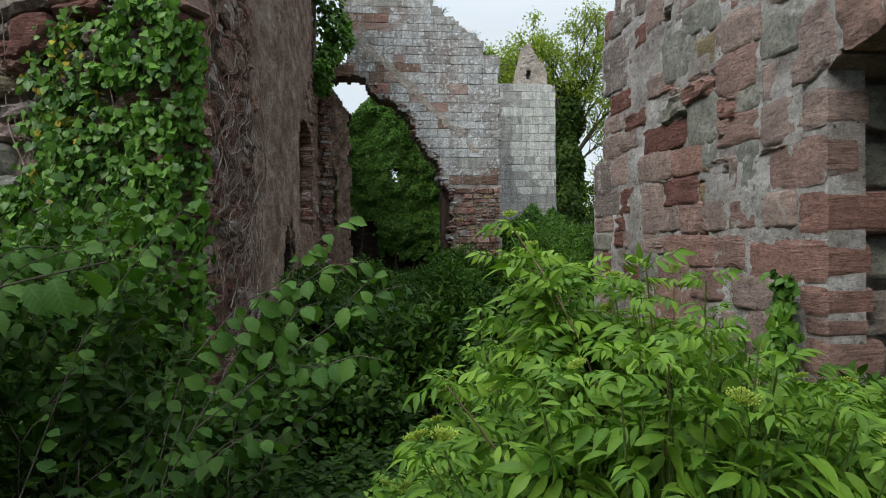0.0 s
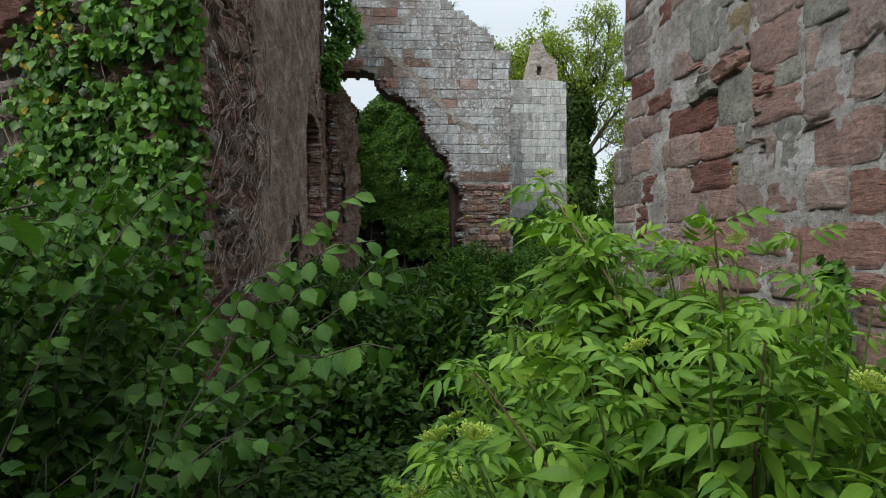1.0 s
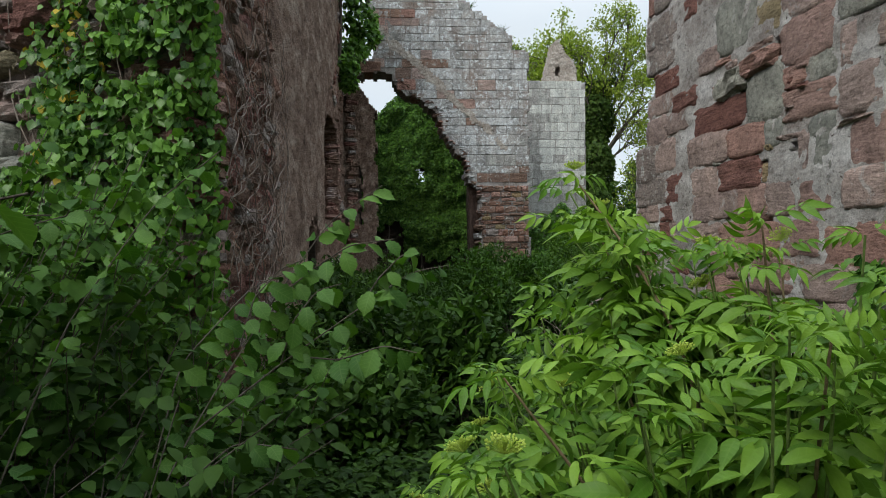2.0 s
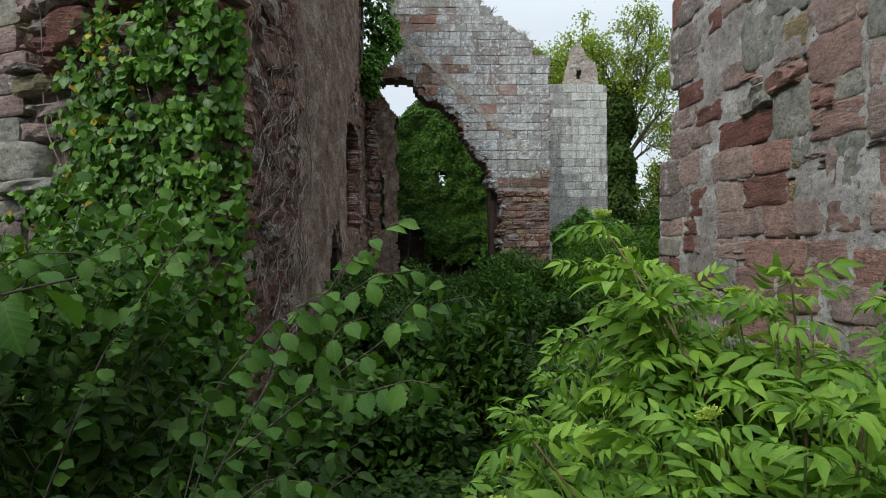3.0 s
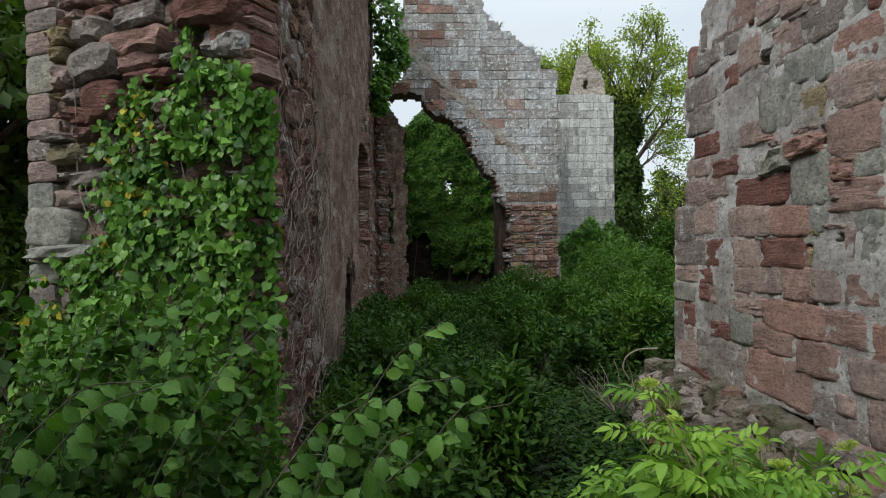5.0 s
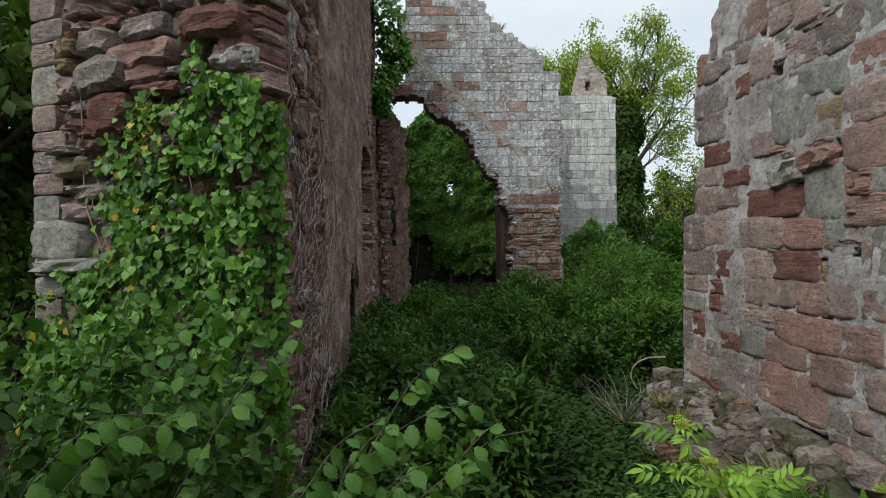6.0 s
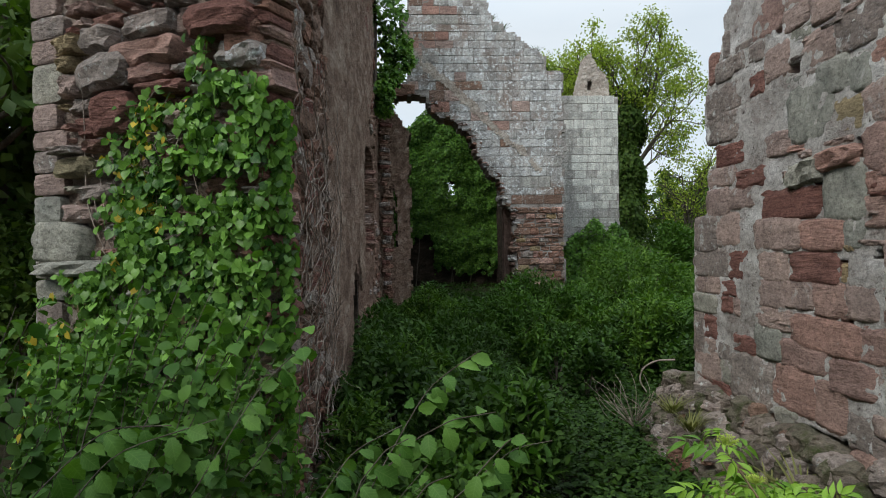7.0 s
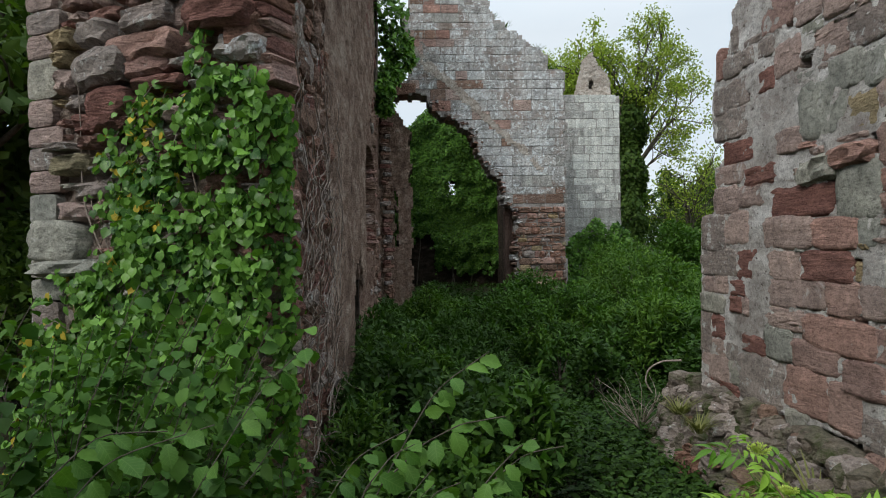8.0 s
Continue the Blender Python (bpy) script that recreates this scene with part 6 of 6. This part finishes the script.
def bare_twigs():
    r = np.random.default_rng(8)
    ob = base_of("dead_twigs", (1.95, 6.9, -0.1))
    tagged(ob, "tangle of dead grey twigs beside the rubble", "twigs")
    for k in range(34):
        a = r.uniform(0, 2 * np.pi)
        tip = np.array([math.cos(a) * r.uniform(0.15, 0.5), math.sin(a) * 0.4, r.uniform(0.2, 0.55)])
        mid = tip * 0.5 + r.normal(0, 0.08, 3)
        part("twig", tubes_mesh("twig", [(smooth_path([(0, 0, 0), mid, tip], 9), np.linspace(0.005, 0.0018, 9))], TWIG, 4), ob)
    hoop = smooth_path([(0.5, 0.2, 0.62), (0.3, 0.2, 0.62), (0.16, 0.2, 0.55), (0.12, 0.2, 0.42), (0.2, 0.2, 0.3)], 18)
    part("bent_stem", tubes_mesh("bent_stem", [(hoop, np.linspace(0.012, 0.007, 18))], TWIG, 6), ob, "pale bent dead stem")


bare_twigs()


def tuft(label, place, count, reach, material=DRY_GRASS, seed=0):
    """A tuft of arching grass blades."""
    r = np.random.default_rng(seed)
    ob = base_of("grass_tuft", place)
    tagged(ob, label, "grass", group="grass tufts")
    blade = leaf_shape([0.02, 0.024, 0.02, 0.012, 0.0], 0.2, 0.5)
    a = r.uniform(0, 2 * np.pi, count)
    ahead = np.stack([np.cos(a) * 0.6, np.sin(a) * 0.6, r.uniform(0.5, 1.5, count)], 1)
    at = np.stack([np.cos(a), np.sin(a), 0 * a], 1) * r.uniform(0, 0.06, (count, 1))
    part("tuft", scatter_mesh("tuft", blade, at, ahead, np.stack([-np.cos(a), -np.sin(a), 0.5 + 0 * a], 1), r.uniform(0.5, 1.0, count) * reach, material), ob)


for k, (x, y, z, s) in enumerate(((2.12, 4.35, 0.05, 0.5), (2.05, 4.6, 0.0, 0.4), (2.0, 5.7, 0.2, 0.25), (2.05, 6.2, 0.22, 0.25), (2.1, 3.9, 0.0, 0.45))):
    tuft("straggling green and straw-coloured grass by the rubble", (x, y, z), 90, s, seed=k)
for k, (x, z) in enumerate(((3.75, 6.68), (3.5, 7.16), (2.55, 7.84), (2.2, 8.08), (3.95, 6.6))):
    tuft("small grass tuft on the gable's broken top", (x, GABLE_Y + 0.25, z), 70, 0.32, SHRUB, 20 + k)
